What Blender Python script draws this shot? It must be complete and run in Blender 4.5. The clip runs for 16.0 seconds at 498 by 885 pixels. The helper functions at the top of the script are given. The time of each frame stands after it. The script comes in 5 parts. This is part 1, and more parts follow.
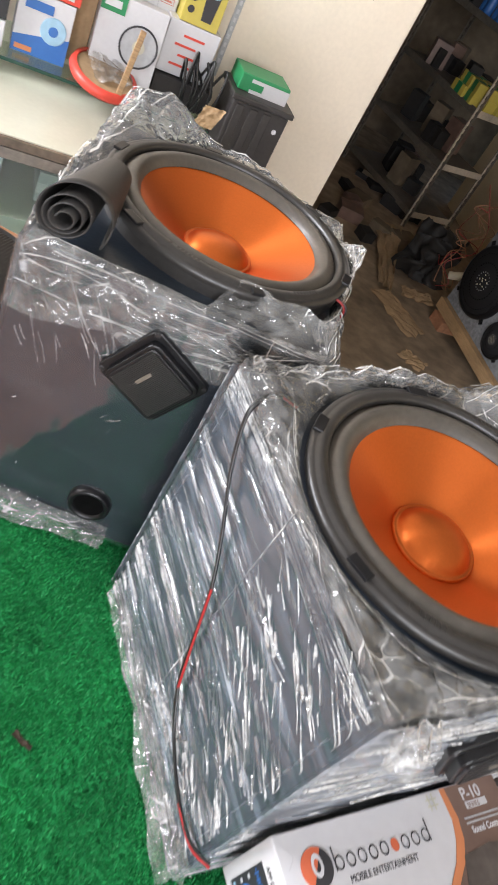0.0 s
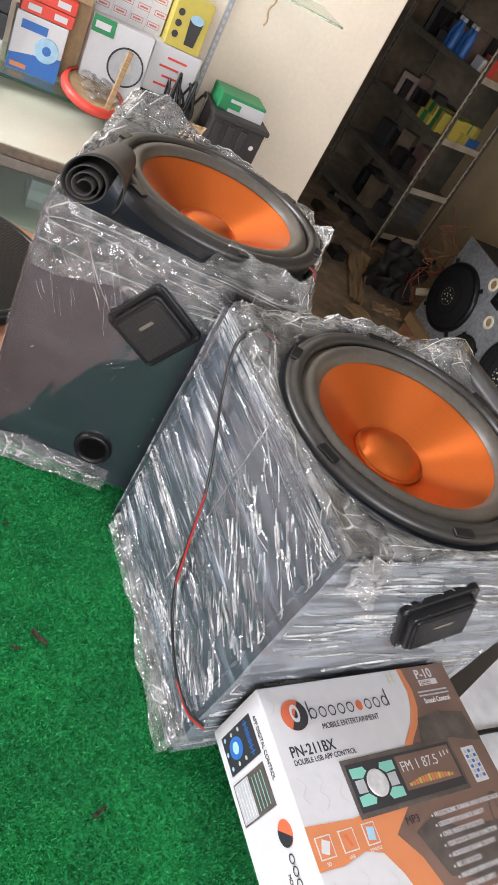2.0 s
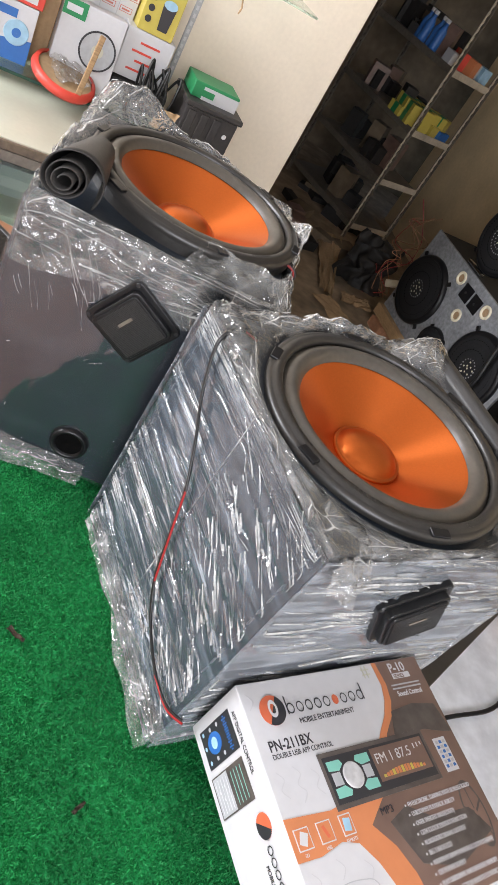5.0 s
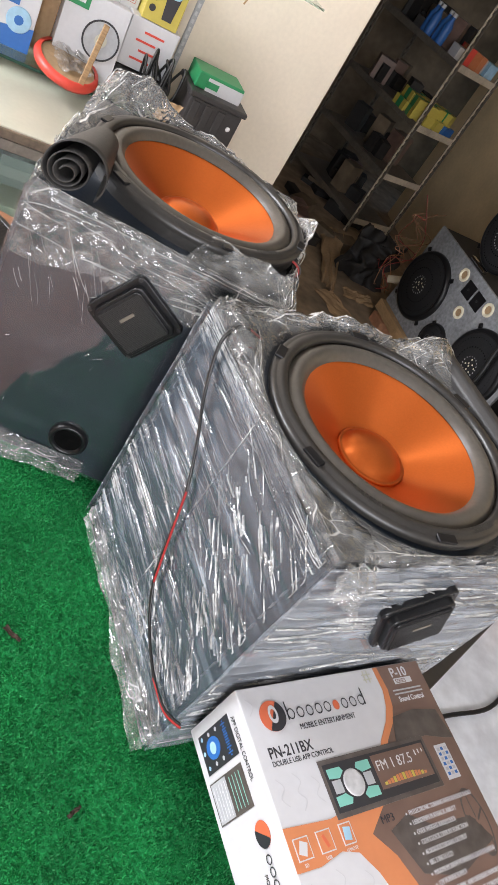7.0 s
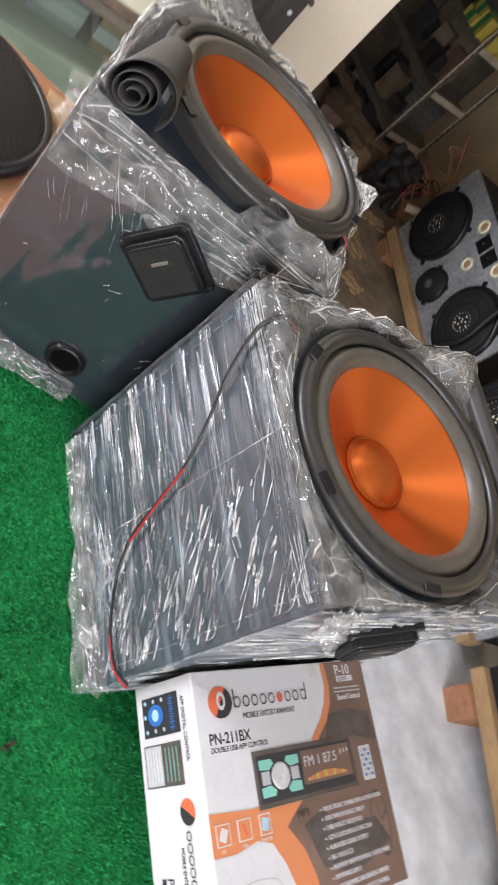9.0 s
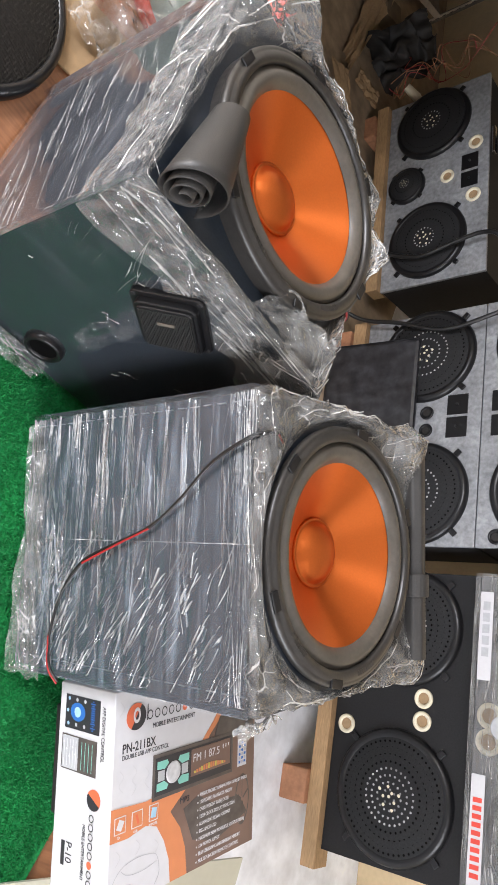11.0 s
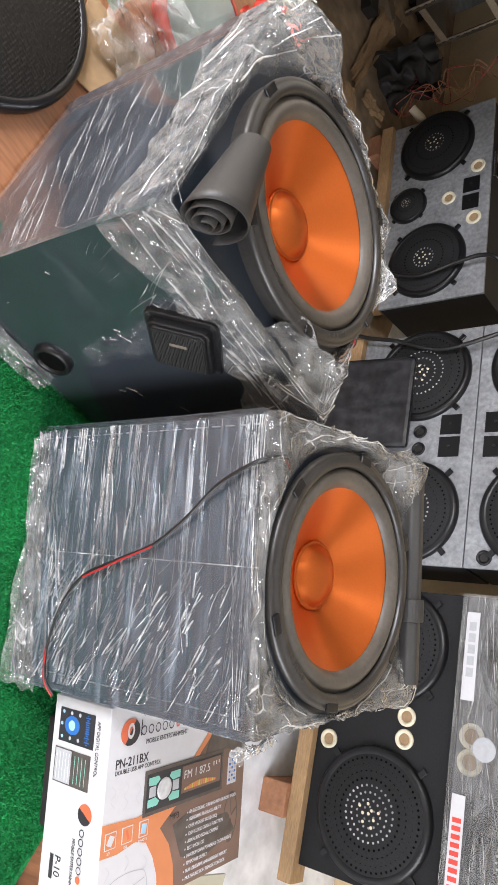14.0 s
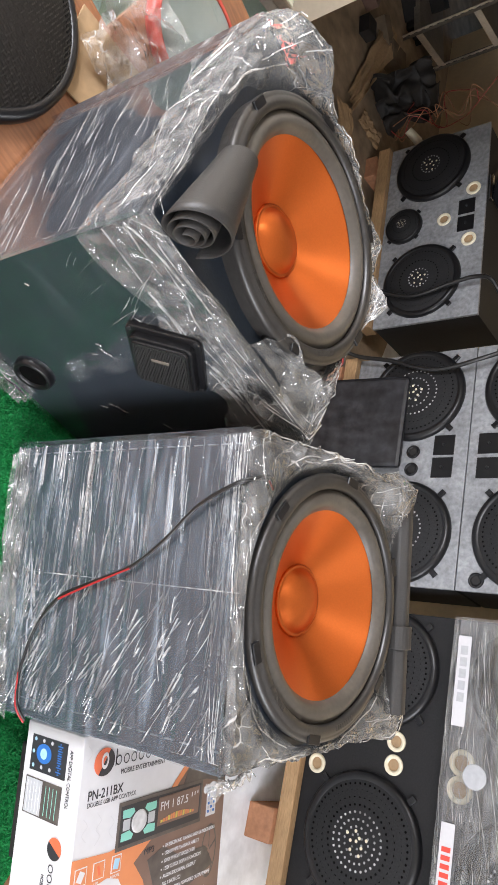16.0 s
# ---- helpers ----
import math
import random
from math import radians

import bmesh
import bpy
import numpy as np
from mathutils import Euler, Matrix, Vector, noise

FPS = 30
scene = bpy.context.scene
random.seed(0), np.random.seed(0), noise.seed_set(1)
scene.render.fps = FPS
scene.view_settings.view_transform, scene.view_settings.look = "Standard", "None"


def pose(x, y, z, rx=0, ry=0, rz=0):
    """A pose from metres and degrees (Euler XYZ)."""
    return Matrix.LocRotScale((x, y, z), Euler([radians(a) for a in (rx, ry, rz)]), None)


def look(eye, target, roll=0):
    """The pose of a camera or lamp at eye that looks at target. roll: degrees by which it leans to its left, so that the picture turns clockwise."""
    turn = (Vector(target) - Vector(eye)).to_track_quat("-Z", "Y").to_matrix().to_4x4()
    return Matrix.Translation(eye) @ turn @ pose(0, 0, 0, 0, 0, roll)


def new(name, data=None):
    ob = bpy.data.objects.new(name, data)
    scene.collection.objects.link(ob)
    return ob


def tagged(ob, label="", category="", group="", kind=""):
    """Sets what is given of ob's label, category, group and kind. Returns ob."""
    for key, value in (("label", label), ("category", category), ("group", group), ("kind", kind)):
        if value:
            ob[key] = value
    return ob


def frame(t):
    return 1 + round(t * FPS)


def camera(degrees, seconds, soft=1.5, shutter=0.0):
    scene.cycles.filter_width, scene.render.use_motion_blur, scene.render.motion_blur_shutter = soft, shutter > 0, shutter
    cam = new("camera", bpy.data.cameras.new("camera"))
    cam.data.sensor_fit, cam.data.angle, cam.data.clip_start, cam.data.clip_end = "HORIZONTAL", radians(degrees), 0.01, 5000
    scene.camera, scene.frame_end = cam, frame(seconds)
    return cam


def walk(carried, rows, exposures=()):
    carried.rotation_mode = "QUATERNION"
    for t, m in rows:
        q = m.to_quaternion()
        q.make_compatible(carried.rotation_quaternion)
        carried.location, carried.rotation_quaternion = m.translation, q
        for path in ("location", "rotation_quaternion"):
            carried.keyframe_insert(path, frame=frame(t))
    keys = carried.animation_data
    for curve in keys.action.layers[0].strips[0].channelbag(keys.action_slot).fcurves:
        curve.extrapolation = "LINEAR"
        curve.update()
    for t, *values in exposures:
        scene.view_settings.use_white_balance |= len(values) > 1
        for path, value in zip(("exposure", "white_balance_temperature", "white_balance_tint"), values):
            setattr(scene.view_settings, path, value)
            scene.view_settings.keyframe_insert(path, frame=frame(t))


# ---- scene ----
cam = camera(39.4, 16.0, shutter=0.4)
SIZE = 0.75  # every length below is given in units of this many metres
PATH = [
    (0, (0.131, 0.086, 0.793), (0.41, 1.605, -0.478), 33.0),
    (0.5, (0.139, -0.014, 0.798), (0.344, 1.534, -0.453), 31.2),
    (1, (0.139, -0.046, 0.802), (0.356, 1.523, -0.418), 31.4),
    (1.5, (0.14, -0.07, 0.801), (0.398, 1.508, -0.4), 32.3),
    (2, (0.147, -0.088, 0.8), (0.46, 1.488, -0.392), 33.5),
    (2.5, (0.145, -0.088, 0.799), (0.493, 1.481, -0.391), 34.2),
    (3, (0.144, -0.091, 0.804), (0.511, 1.477, -0.382), 34.6),
    (3.5, (0.141, -0.098, 0.804), (0.527, 1.472, -0.374), 35.0),
    (4, (0.13, -0.096, 0.807), (0.53, 1.473, -0.366), 35.4),
    (6.5, (0.125, -0.073, 0.801), (0.543, 1.487, -0.378), 36.7),
    (7, (0.123, -0.071, 0.799), (0.546, 1.485, -0.383), 37.0),
    (7.5, (0.125, -0.071, 0.797), (0.551, 1.482, -0.389), 37.2),
    (8, (0.125, -0.07, 0.796), (0.552, 1.479, -0.395), 38.8),
    (8.5, (0.11, -0.061, 0.797), (0.597, 1.452, -0.416), 43.8),
    (9, (0.022, 0.016, 0.811), (0.721, 1.378, -0.476), 58.0),
    (9.5, (-0.087, 0.12, 0.835), (0.941, 1.246, -0.459), 76.9),
    (10, (-0.198, 0.171, 0.845), (0.953, 1.213, -0.415), 84.0),
    (10.2, (-0.223, 0.186, 0.857), (0.95, 1.218, -0.393), 84.6),
    (12.5, (-0.246, 0.187, 0.871), (0.93, 1.269, -0.332), 86.2),
    (13, (-0.253, 0.181, 0.862), (0.927, 1.263, -0.337), 86.7),
    (13.5, (-0.256, 0.181, 0.859), (0.93, 1.257, -0.339), 87.0),
    (14, (-0.264, 0.188, 0.858), (0.925, 1.261, -0.339), 87.1),
    (14.5, (-0.263, 0.197, 0.858), (0.927, 1.278, -0.332), 87.2),
    (15, (-0.258, 0.206, 0.857), (0.925, 1.299, -0.329), 87.2),
    (15.5, (-0.252, 0.21, 0.857), (0.922, 1.317, -0.325), 87.2),
    (16, (-0.245, 0.209, 0.854), (0.919, 1.324, -0.329), 87.0),
]
walk(cam, [(t, look([SIZE * q for q in eye], [SIZE * q for q in target], roll)) for t, eye, target, roll in PATH], [(0, 0.1), (1, -0.06), (8, -0.06), (10, -0.02), (16, 0.1)])

# ---------------------------------------------------------------- light
world = bpy.data.worlds.new("sky")
scene.world = world
world.use_nodes = True
wn = world.node_tree
sky = wn.nodes.new("ShaderNodeTexSky")
sky.sky_type = "NISHITA"
sky.sun_disc = False
sky.sun_elevation, sky.sun_rotation = radians(48), radians(200)
wn.nodes["Background"].inputs[1].default_value = 0.12
wn.links.new(sky.outputs[0], wn.nodes["Background"].inputs[0])
sun = new("sun", bpy.data.lights.new("sun", "SUN"))
sun.data.energy, sun.data.angle, sun.data.color = 2.5, radians(0.6), (1, 0.95, 0.88)
sun.matrix_world = look((-2, -6, 8), (0, 0, 0))


def area(name, eye, target, w, h, power, color=(1, 1, 1)):
    d = bpy.data.lights.new(name, "AREA")
    d.shape, d.size, d.size_y, d.energy, d.color = "RECTANGLE", SIZE * w, SIZE * h, SIZE ** 2 * power, color
    o = new(name, d)
    o.matrix_world = look([SIZE * q for q in eye], [SIZE * q for q in target])
    return o


area("shopfront_daylight", (0.75, -2.6, 1.15), (0.9, 0.8, -0.3), 2.6, 1.8, 158, (0.94, 0.94, 1.0))
area("side_window_daylight", (-2.35, 0.95, 1.2), (0.3, 0.9, 0.2), 1.2, 1.2, 146, (0.94, 0.94, 1.0))


# ---------------------------------------------------------------- materials
def material(name, base, rough=0.5, metal=0.0, grain=0.0, scale=60.0, bump=0.0, stain=0.0, stain_scale=4.0, spec=0.5, coat=0.0, stretch=(1, 1, 1)):
    """A surface with fine grain, broad stains and relief."""
    m = bpy.data.materials.new(name)
    m.use_nodes = True
    nt = m.node_tree
    b = nt.nodes["Principled BSDF"]
    b.inputs["Roughness"].default_value = rough
    b.inputs["Metallic"].default_value = metal
    b.inputs["Specular IOR Level"].default_value = spec
    b.inputs["Coat Weight"].default_value = coat
    tc = nt.nodes.new("ShaderNodeTexCoord")
    mp = nt.nodes.new("ShaderNodeMapping")
    mp.inputs["Scale"].default_value = stretch
    nt.links.new(tc.outputs["Object"], mp.inputs[0])
    n1 = nt.nodes.new("ShaderNodeTexNoise")
    n1.inputs["Scale"].default_value = scale
    n1.inputs["Detail"].default_value = 6
    n2 = nt.nodes.new("ShaderNodeTexNoise")
    n2.inputs["Scale"].default_value = stain_scale
    n2.inputs["Detail"].default_value = 4
    nt.links.new(mp.outputs[0], n1.inputs[0])
    nt.links.new(tc.outputs["Object"], n2.inputs[0])
    r1 = nt.nodes.new("ShaderNodeMapRange")
    r1.inputs[1].default_value, r1.inputs[2].default_value = 0.25, 0.75
    r1.inputs[3].default_value, r1.inputs[4].default_value = 1 - grain, 1 + grain
    nt.links.new(n1.outputs[0], r1.inputs[0])
    r2 = nt.nodes.new("ShaderNodeMapRange")
    r2.inputs[1].default_value, r2.inputs[2].default_value = 0.3, 0.7
    r2.inputs[3].default_value, r2.inputs[4].default_value = 1 - stain, 1 + stain * 0.5
    nt.links.new(n2.outputs[0], r2.inputs[0])
    mul = nt.nodes.new("ShaderNodeMath")
    mul.operation = "MULTIPLY"
    nt.links.new(r1.outputs[0], mul.inputs[0])
    nt.links.new(r2.outputs[0], mul.inputs[1])
    vm = nt.nodes.new("ShaderNodeVectorMath")
    vm.operation = "SCALE"
    vm.inputs[0].default_value = base[:3]
    nt.links.new(mul.outputs[0], vm.inputs["Scale"])
    nt.links.new(vm.outputs[0], b.inputs["Base Color"])
    if bump:
        bp = nt.nodes.new("ShaderNodeBump")
        bp.inputs["Strength"].default_value = bump
        bp.inputs["Distance"].default_value = 0.002
        nt.links.new(n1.outputs[0], bp.inputs["Height"])
        nt.links.new(bp.outputs[0], b.inputs["Normal"])
    return m


def film_base(name, tint, ior, shine):
    """The start of a clear film: see-through with a gloss, ready for its creases. Returns the tree, the coordinates, the veil's mix and the inputs for relief."""
    m = bpy.data.materials.new(name)
    m.use_nodes = True
    nt = m.node_tree
    pr = nt.nodes["Principled BSDF"]
    pr.inputs["Base Color"].default_value = (*tint, 1)
    pr.inputs["Roughness"].default_value = 0.22
    fr = nt.nodes.new("ShaderNodeFresnel")
    fr.inputs["IOR"].default_value = ior
    gl = nt.nodes.new("ShaderNodeBsdfGlossy")
    gl.inputs["Roughness"].default_value = shine
    tr = nt.nodes.new("ShaderNodeBsdfTransparent")
    tr.inputs[0].default_value = (0.97, 0.97, 0.97, 1)
    clear = nt.nodes.new("ShaderNodeMixShader")
    nt.links.new(fr.outputs[0], clear.inputs[0])
    nt.links.new(tr.outputs[0], clear.inputs[1])
    nt.links.new(gl.outputs[0], clear.inputs[2])
    veil = nt.nodes.new("ShaderNodeMixShader")
    nt.links.new(clear.outputs[0], veil.inputs[1])
    nt.links.new(pr.outputs[0], veil.inputs[2])
    nt.links.new(veil.outputs[0], nt.nodes["Material Output"].inputs[0])
    tc = nt.nodes.new("ShaderNodeTexCoord")
    return m, nt, tc.outputs["Object"], veil.inputs[0], (fr.inputs["Normal"], gl.inputs["Normal"], pr.inputs["Normal"])


def relief(nt, height, strength, distance, normals):
    bp = nt.nodes.new("ShaderNodeBump")
    bp.inputs["Strength"].default_value = strength
    bp.inputs["Distance"].default_value = distance
    nt.links.new(height, bp.inputs["Height"])
    for n in normals:
        nt.links.new(bp.outputs[0], n)


def ranged(nt, value, a, b, c, d):
    r = nt.nodes.new("ShaderNodeMapRange")
    for i, q in enumerate((a, b, c, d)):
        r.inputs[i + 1].default_value = q
    nt.links.new(value, r.inputs[0])
    return r.outputs[0]


def sums(nt, op, a, b):
    n = nt.nodes.new("ShaderNodeMath")
    n.operation = op
    for i, q in enumerate((a, b)):
        if isinstance(q, (int, float)):
            n.inputs[i].default_value = q
        else:
            nt.links.new(q, n.inputs[i])
    return n.outputs[0]


def noisy(nt, co, scale, detail, stretch=(1, 1, 1), twist=0.0):
    mp = nt.nodes.new("ShaderNodeMapping")
    mp.inputs["Scale"].default_value = stretch
    nt.links.new(co, mp.inputs[0])
    n = nt.nodes.new("ShaderNodeTexNoise")
    n.inputs["Scale"].default_value, n.inputs["Detail"].default_value, n.inputs["Distortion"].default_value = scale, detail, twist
    nt.links.new(mp.outputs[0], n.inputs[0])
    return n


def film(name, streak=(1, 1, 1), scale=40.0, low=0.55, high=0.75, veil=0.03, most=0.5, bump=0.5, ior=1.7, tint=(0.8, 0.8, 0.78)):
    """Taut stretch film: see-through and glossy, with whitish streaks, the painted glints of its wrinkles, that come
    and go in patches.
    """
    m, nt, co, mix, normals = film_base(name, tint, ior, 0.07)
    n = noisy(nt, co, scale, 5, streak, 0.4)
    patch = ranged(nt, noisy(nt, co, 9, 2).outputs[0], 0.38, 0.62, 0.15, 1.0)
    lines = sums(nt, "MULTIPLY", ranged(nt, n.outputs[0], low, high, 0, most), patch)
    nt.links.new(sums(nt, "ADD", lines, veil), mix)
    relief(nt, n.outputs[0], bump, 0.003, normals)
    return m


def crumpled_film(name, scale, veil, most, bump, ior=1.6, tint=(0.82, 0.82, 0.8)):
    """Crumpled film: flat facets between sharp white fold lines at two sizes, their glint put into the colour."""
    m, nt, co, mix, normals = film_base(name, tint, ior, 0.05)
    warp = noisy(nt, co, 14, 3)
    mv = nt.nodes.new("ShaderNodeVectorMath")
    mv.operation = "MULTIPLY_ADD"
    nt.links.new(warp.outputs["Color"], mv.inputs[0])
    mv.inputs[1].default_value = (0.05, 0.05, 0.05)
    nt.links.new(co, mv.inputs[2])
    d = []
    for q in (1.0, 2.6):
        v = nt.nodes.new("ShaderNodeTexVoronoi")
        v.feature = "DISTANCE_TO_EDGE"
        v.inputs["Scale"].default_value = scale * q
        nt.links.new(mv.outputs[0], v.inputs["Vector"])
        d.append(v.outputs["Distance"])
    folds = sums(nt, "MAXIMUM", ranged(nt, d[0], 0.0, 0.035, 1, 0), ranged(nt, d[1], 0.0, 0.04, 0.22, 0))
    patch = ranged(nt, noisy(nt, co, 22, 3).outputs[0], 0.46, 0.64, 0.0, 1.0)
    haze = ranged(nt, noisy(nt, co, 30, 4).outputs[0], 0.4, 0.75, veil, veil * 3.4)
    nt.links.new(sums(nt, "ADD", sums(nt, "MULTIPLY", sums(nt, "MULTIPLY", folds, patch), most), haze), mix)
    relief(nt, sums(nt, "ADD", d[0], sums(nt, "MULTIPLY", d[1], 0.5)), bump, 0.012, normals)
    return m


VINYL = material("black_vinyl_board", (0.02, 0.028, 0.04), 0.3, grain=0.25, scale=300, bump=0.1, stain=0.15)
RUBBER = material("black_rubber", (0.028, 0.026, 0.024), 0.36, grain=0.2, scale=200, bump=0.05, stain=0.2, stain_scale=12)
SURROUND = material("grey_foam_surround", (0.075, 0.067, 0.056), 0.34, grain=0.15, scale=150, bump=0.05, stain=0.2, stain_scale=15)
PLASTIC = material("black_moulded_plastic", (0.009, 0.009, 0.01), 0.3, spec=0.35, grain=0.1, scale=200)
MESH = material("black_wire_mesh", (0.06, 0.06, 0.06), 0.35, metal=0.6, grain=0.1, scale=300)
GRILLEWIRE = material("black_lacquered_wire", (0.016, 0.0145, 0.013), 0.45, spec=0.2, grain=0.2, scale=300)
COPPER = material("copper_lacquer_cone", (0.7, 0.165, 0.033), 0.31, metal=0.85, grain=0.04, scale=400, stain=0.05)
cb = COPPER.node_tree.nodes["Principled BSDF"]
cb.inputs["Anisotropic"].default_value = 0.82
cb.inputs["Anisotropic Rotation"].default_value = 0.25
tg = COPPER.node_tree.nodes.new("ShaderNodeTangent")
tg.direction_type, tg.axis = "RADIAL", "Z"
COPPER.node_tree.links.new(tg.outputs[0], cb.inputs["Tangent"])
LEATHER = material("black_grille_cloth", (0.03, 0.0285, 0.027), 0.5, grain=0.2, scale=500, bump=0.15, stain=0.2)
TURF = material("green_turf_mat", (0.012, 0.2, 0.055), 0.85, spec=0.2, grain=0.45, scale=260, bump=0.6, stain=0.3, stain_scale=6)
WOOD = material("brown_wood_top", (0.3, 0.13, 0.06), 0.4, grain=0.3, scale=20, stain=0.25, stain_scale=5, stretch=(1, 9, 9))
PINE = material("raw_pine_wood", (0.38, 0.24, 0.12), 0.7, grain=0.3, scale=25, bump=0.2, stain=0.3, stretch=(1, 8, 8))
IRON = material("black_painted_iron", (0.02, 0.02, 0.022), 0.4, grain=0.2, scale=80)
BROWNRAIL = material("worn_brown_rail", (0.15, 0.11, 0.075), 0.5, grain=0.3, scale=60, stain=0.4, stain_scale=9)
GREYEDGE = material("grey_table_edging", (0.3, 0.29, 0.27), 0.5, grain=0.2, scale=80, stain=0.3)
CONCRETE = material("pale_stone_floor", (0.82, 0.85, 0.9), 0.3, grain=0.06, scale=30, bump=0.03, stain=0.22, stain_scale=7)
PLASTER = material("cream_wall_paint", (0.8, 0.71, 0.58), 0.75, grain=0.04, scale=60, bump=0.08, stain=0.1, stain_scale=1.5)
BACKWALL = material("yellowed_wall_paint", (0.72, 0.56, 0.34), 0.75, grain=0.06, scale=40, bump=0.08, stain=0.2, stain_scale=2)
# brown that holds the dimness of the back room in its colour
DIMBROWN = material("darkened_back_room_brown", (0.17, 0.125, 0.08), 0.8, grain=0.2, scale=12, stain=0.4, stain_scale=3)
BACKFLOOR = material("mottled_back_room_floor", (0.3, 0.225, 0.15), 0.7, grain=0.3, scale=14, bump=0.1, stain=0.4, stain_scale=4)
CEIL = material("ceiling_paint", (0.42, 0.4, 0.37), 0.8, grain=0.05, scale=30)
WHITE = material("white_card", (0.56, 0.56, 0.58), 0.35, grain=0.03, scale=80, stain=0.05)
CREAM = material("cream_laminate", (0.52, 0.51, 0.41), 0.3, grain=0.03, scale=60, stain=0.1)
STEEL = material("grey_slotted_steel", (0.2, 0.175, 0.145), 0.45, metal=0.5, grain=0.2, scale=60, stain=0.3)
# paler copy of the rack's steel for the faces that catch light
RACKFRONT = material("lit_rack_front_steel", (0.5, 0.43, 0.34), 0.45, grain=0.15, scale=60, stain=0.3, stain_scale=5)
CARD = material("brown_cardboard", (0.36, 0.24, 0.13), 0.8, grain=0.15, scale=60, stain=0.2)
GREYVINYL = material("dusty_dark_grey_board", (0.07, 0.073, 0.08), 0.5, grain=0.35, scale=45, bump=0.2, stain=0.3, stain_scale=6)
SILVERVINYL = material("silver_grey_carpet_board", (0.28, 0.29, 0.305), 0.5, metal=0.2, grain=0.35, scale=45, bump=0.2, stain=0.25, stain_scale=8)
BLACKBOARD = material("black_carpeted_board", (0.016, 0.016, 0.017), 0.6, spec=0.2, grain=0.3, scale=150, bump=0.1)
CASEGREY = material("dull_black_case_plastic", (0.035, 0.031, 0.03), 0.5, grain=0.2, scale=90, stain=0.2)
IVORY = material("ivory_port_plastic", (0.72, 0.66, 0.5), 0.35, grain=0.05, scale=90)
WIRE_RED = material("red_wire", (0.3, 0.016, 0.016), 0.35)
WIRE_BLACK = material("black_wire", (0.012, 0.012, 0.012), 0.35)
RED = material("red_print", (0.62, 0.06, 0.04), 0.4, grain=0.05)
GREEN = material("green_print", (0.02, 0.22, 0.08), 0.4, grain=0.05)
YELLOW = material("yellow_print", (0.5, 0.41, 0.08), 0.4, grain=0.05)
BLUE = material("blue_print", (0.03, 0.13, 0.4), 0.4, grain=0.05)
ORANGE = material("orange_print", (0.55, 0.2, 0.085), 0.4, grain=0.05)
BROWN = material("brown_print", (0.16, 0.1, 0.08), 0.35, grain=0.3, scale=14)
INK = material("dark_ink", (0.03, 0.03, 0.035), 0.4)
TEAL = material("teal_print", (0.2, 0.5, 0.42), 0.35)
GREY = material("grey_print", (0.4, 0.41, 0.43), 0.4, grain=0.1)
PALEBLUE = material("pale_blue_print", (0.3, 0.48, 0.62), 0.4, grain=0.2, scale=30)
BRICK = material("red_clay_brick", (0.4, 0.19, 0.1), 0.8, grain=0.25, scale=40, bump=0.4, stain=0.3)
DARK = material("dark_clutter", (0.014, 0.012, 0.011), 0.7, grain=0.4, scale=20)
# near-black that paints the shade inside holes
WELL = material("hole_shade_black", (0.003, 0.003, 0.003), 0.95, spec=0.05, grain=0.2, scale=100)
HOLES = material("speckled_holes", (0.3, 0.3, 0.3), 0.6, grain=0.9, scale=14)
SMUDGE = material("dusty_black_board", (0.03, 0.03, 0.034), 0.35, grain=0.6, scale=9, stain=0.75, stain_scale=16)
CHROME = material("chrome", (0.7, 0.7, 0.72), 0.15, metal=1.0, grain=0.05)
# bluish tints and veils below paint reflected daylight onto the film
FILM_A = film("film_long_creases", (0.1, 0.1, 1.7), 60, 0.48, 0.64, 0.08, 0.12, 0.05, 1.6, (0.6, 0.73, 0.86))
FILM_B = film("film_tight", (0.2, 0.2, 1), 40, 0.5, 0.85, 0.024, 0.06, 0.02, 2.1, (0.66, 0.74, 0.82))
FILM_E = film("film_soft_streaks", (0.15, 0.15, 1.2), 45, 0.45, 0.8, 0.05, 0.12, 0.035, 2.2, (0.7, 0.76, 0.84))
FILM_C = crumpled_film("film_crumpled", 22, 0.075, 0.42, 0.8)
# strong veil: bright reflection on the near box's front, painted in
FILM_D = film("film_bright_veil", (0.12, 0.12, 1.5), 55, 0.42, 0.7, 0.15, 0.34, 0.18, 2.2, (0.72, 0.78, 0.86))
FILM_G = film("film_dusty", (0.15, 1.0, 1.5), 45, 0.4, 0.7, 0.05, 0.22, 0.2, 1.9)
CREASE = crumpled_film("film_crease", 70, 0.26, 0.6, 0.6, 2.2)
# broad pale bands, painted reflections along the folds
CREASE_SOFT = film("film_glint_band", (0.1, 1, 1), 80, 0.35, 0.75, 0.09, 0.42, 0.3, 2.2, (0.76, 0.84, 0.92))
GLASSEDGE = material("dark_green_glass_edge", (0.012, 0.05, 0.035), 0.2, grain=0.1, scale=40)
GLASS = bpy.data.materials.new("green_edge_glass")
GLASS.use_nodes = True
gb = GLASS.node_tree.nodes["Principled BSDF"]
gb.inputs["Transmission Weight"].default_value = 1
gb.inputs["Roughness"].default_value = 0.03
gb.inputs["Base Color"].default_value = (0.75, 0.9, 0.82, 1)


# ---------------------------------------------------------------- makers
def finish(name, bm, mat, smooth=False):
    me = bpy.data.meshes.new(name)
    bm.normal_update()
    bm.to_mesh(me)
    bm.free()
    for one in (mat if isinstance(mat, (list, tuple)) else [mat]):
        me.materials.append(one)
    if smooth:
        for p in me.polygons:
            p.use_smooth = True
    return new(name, me)


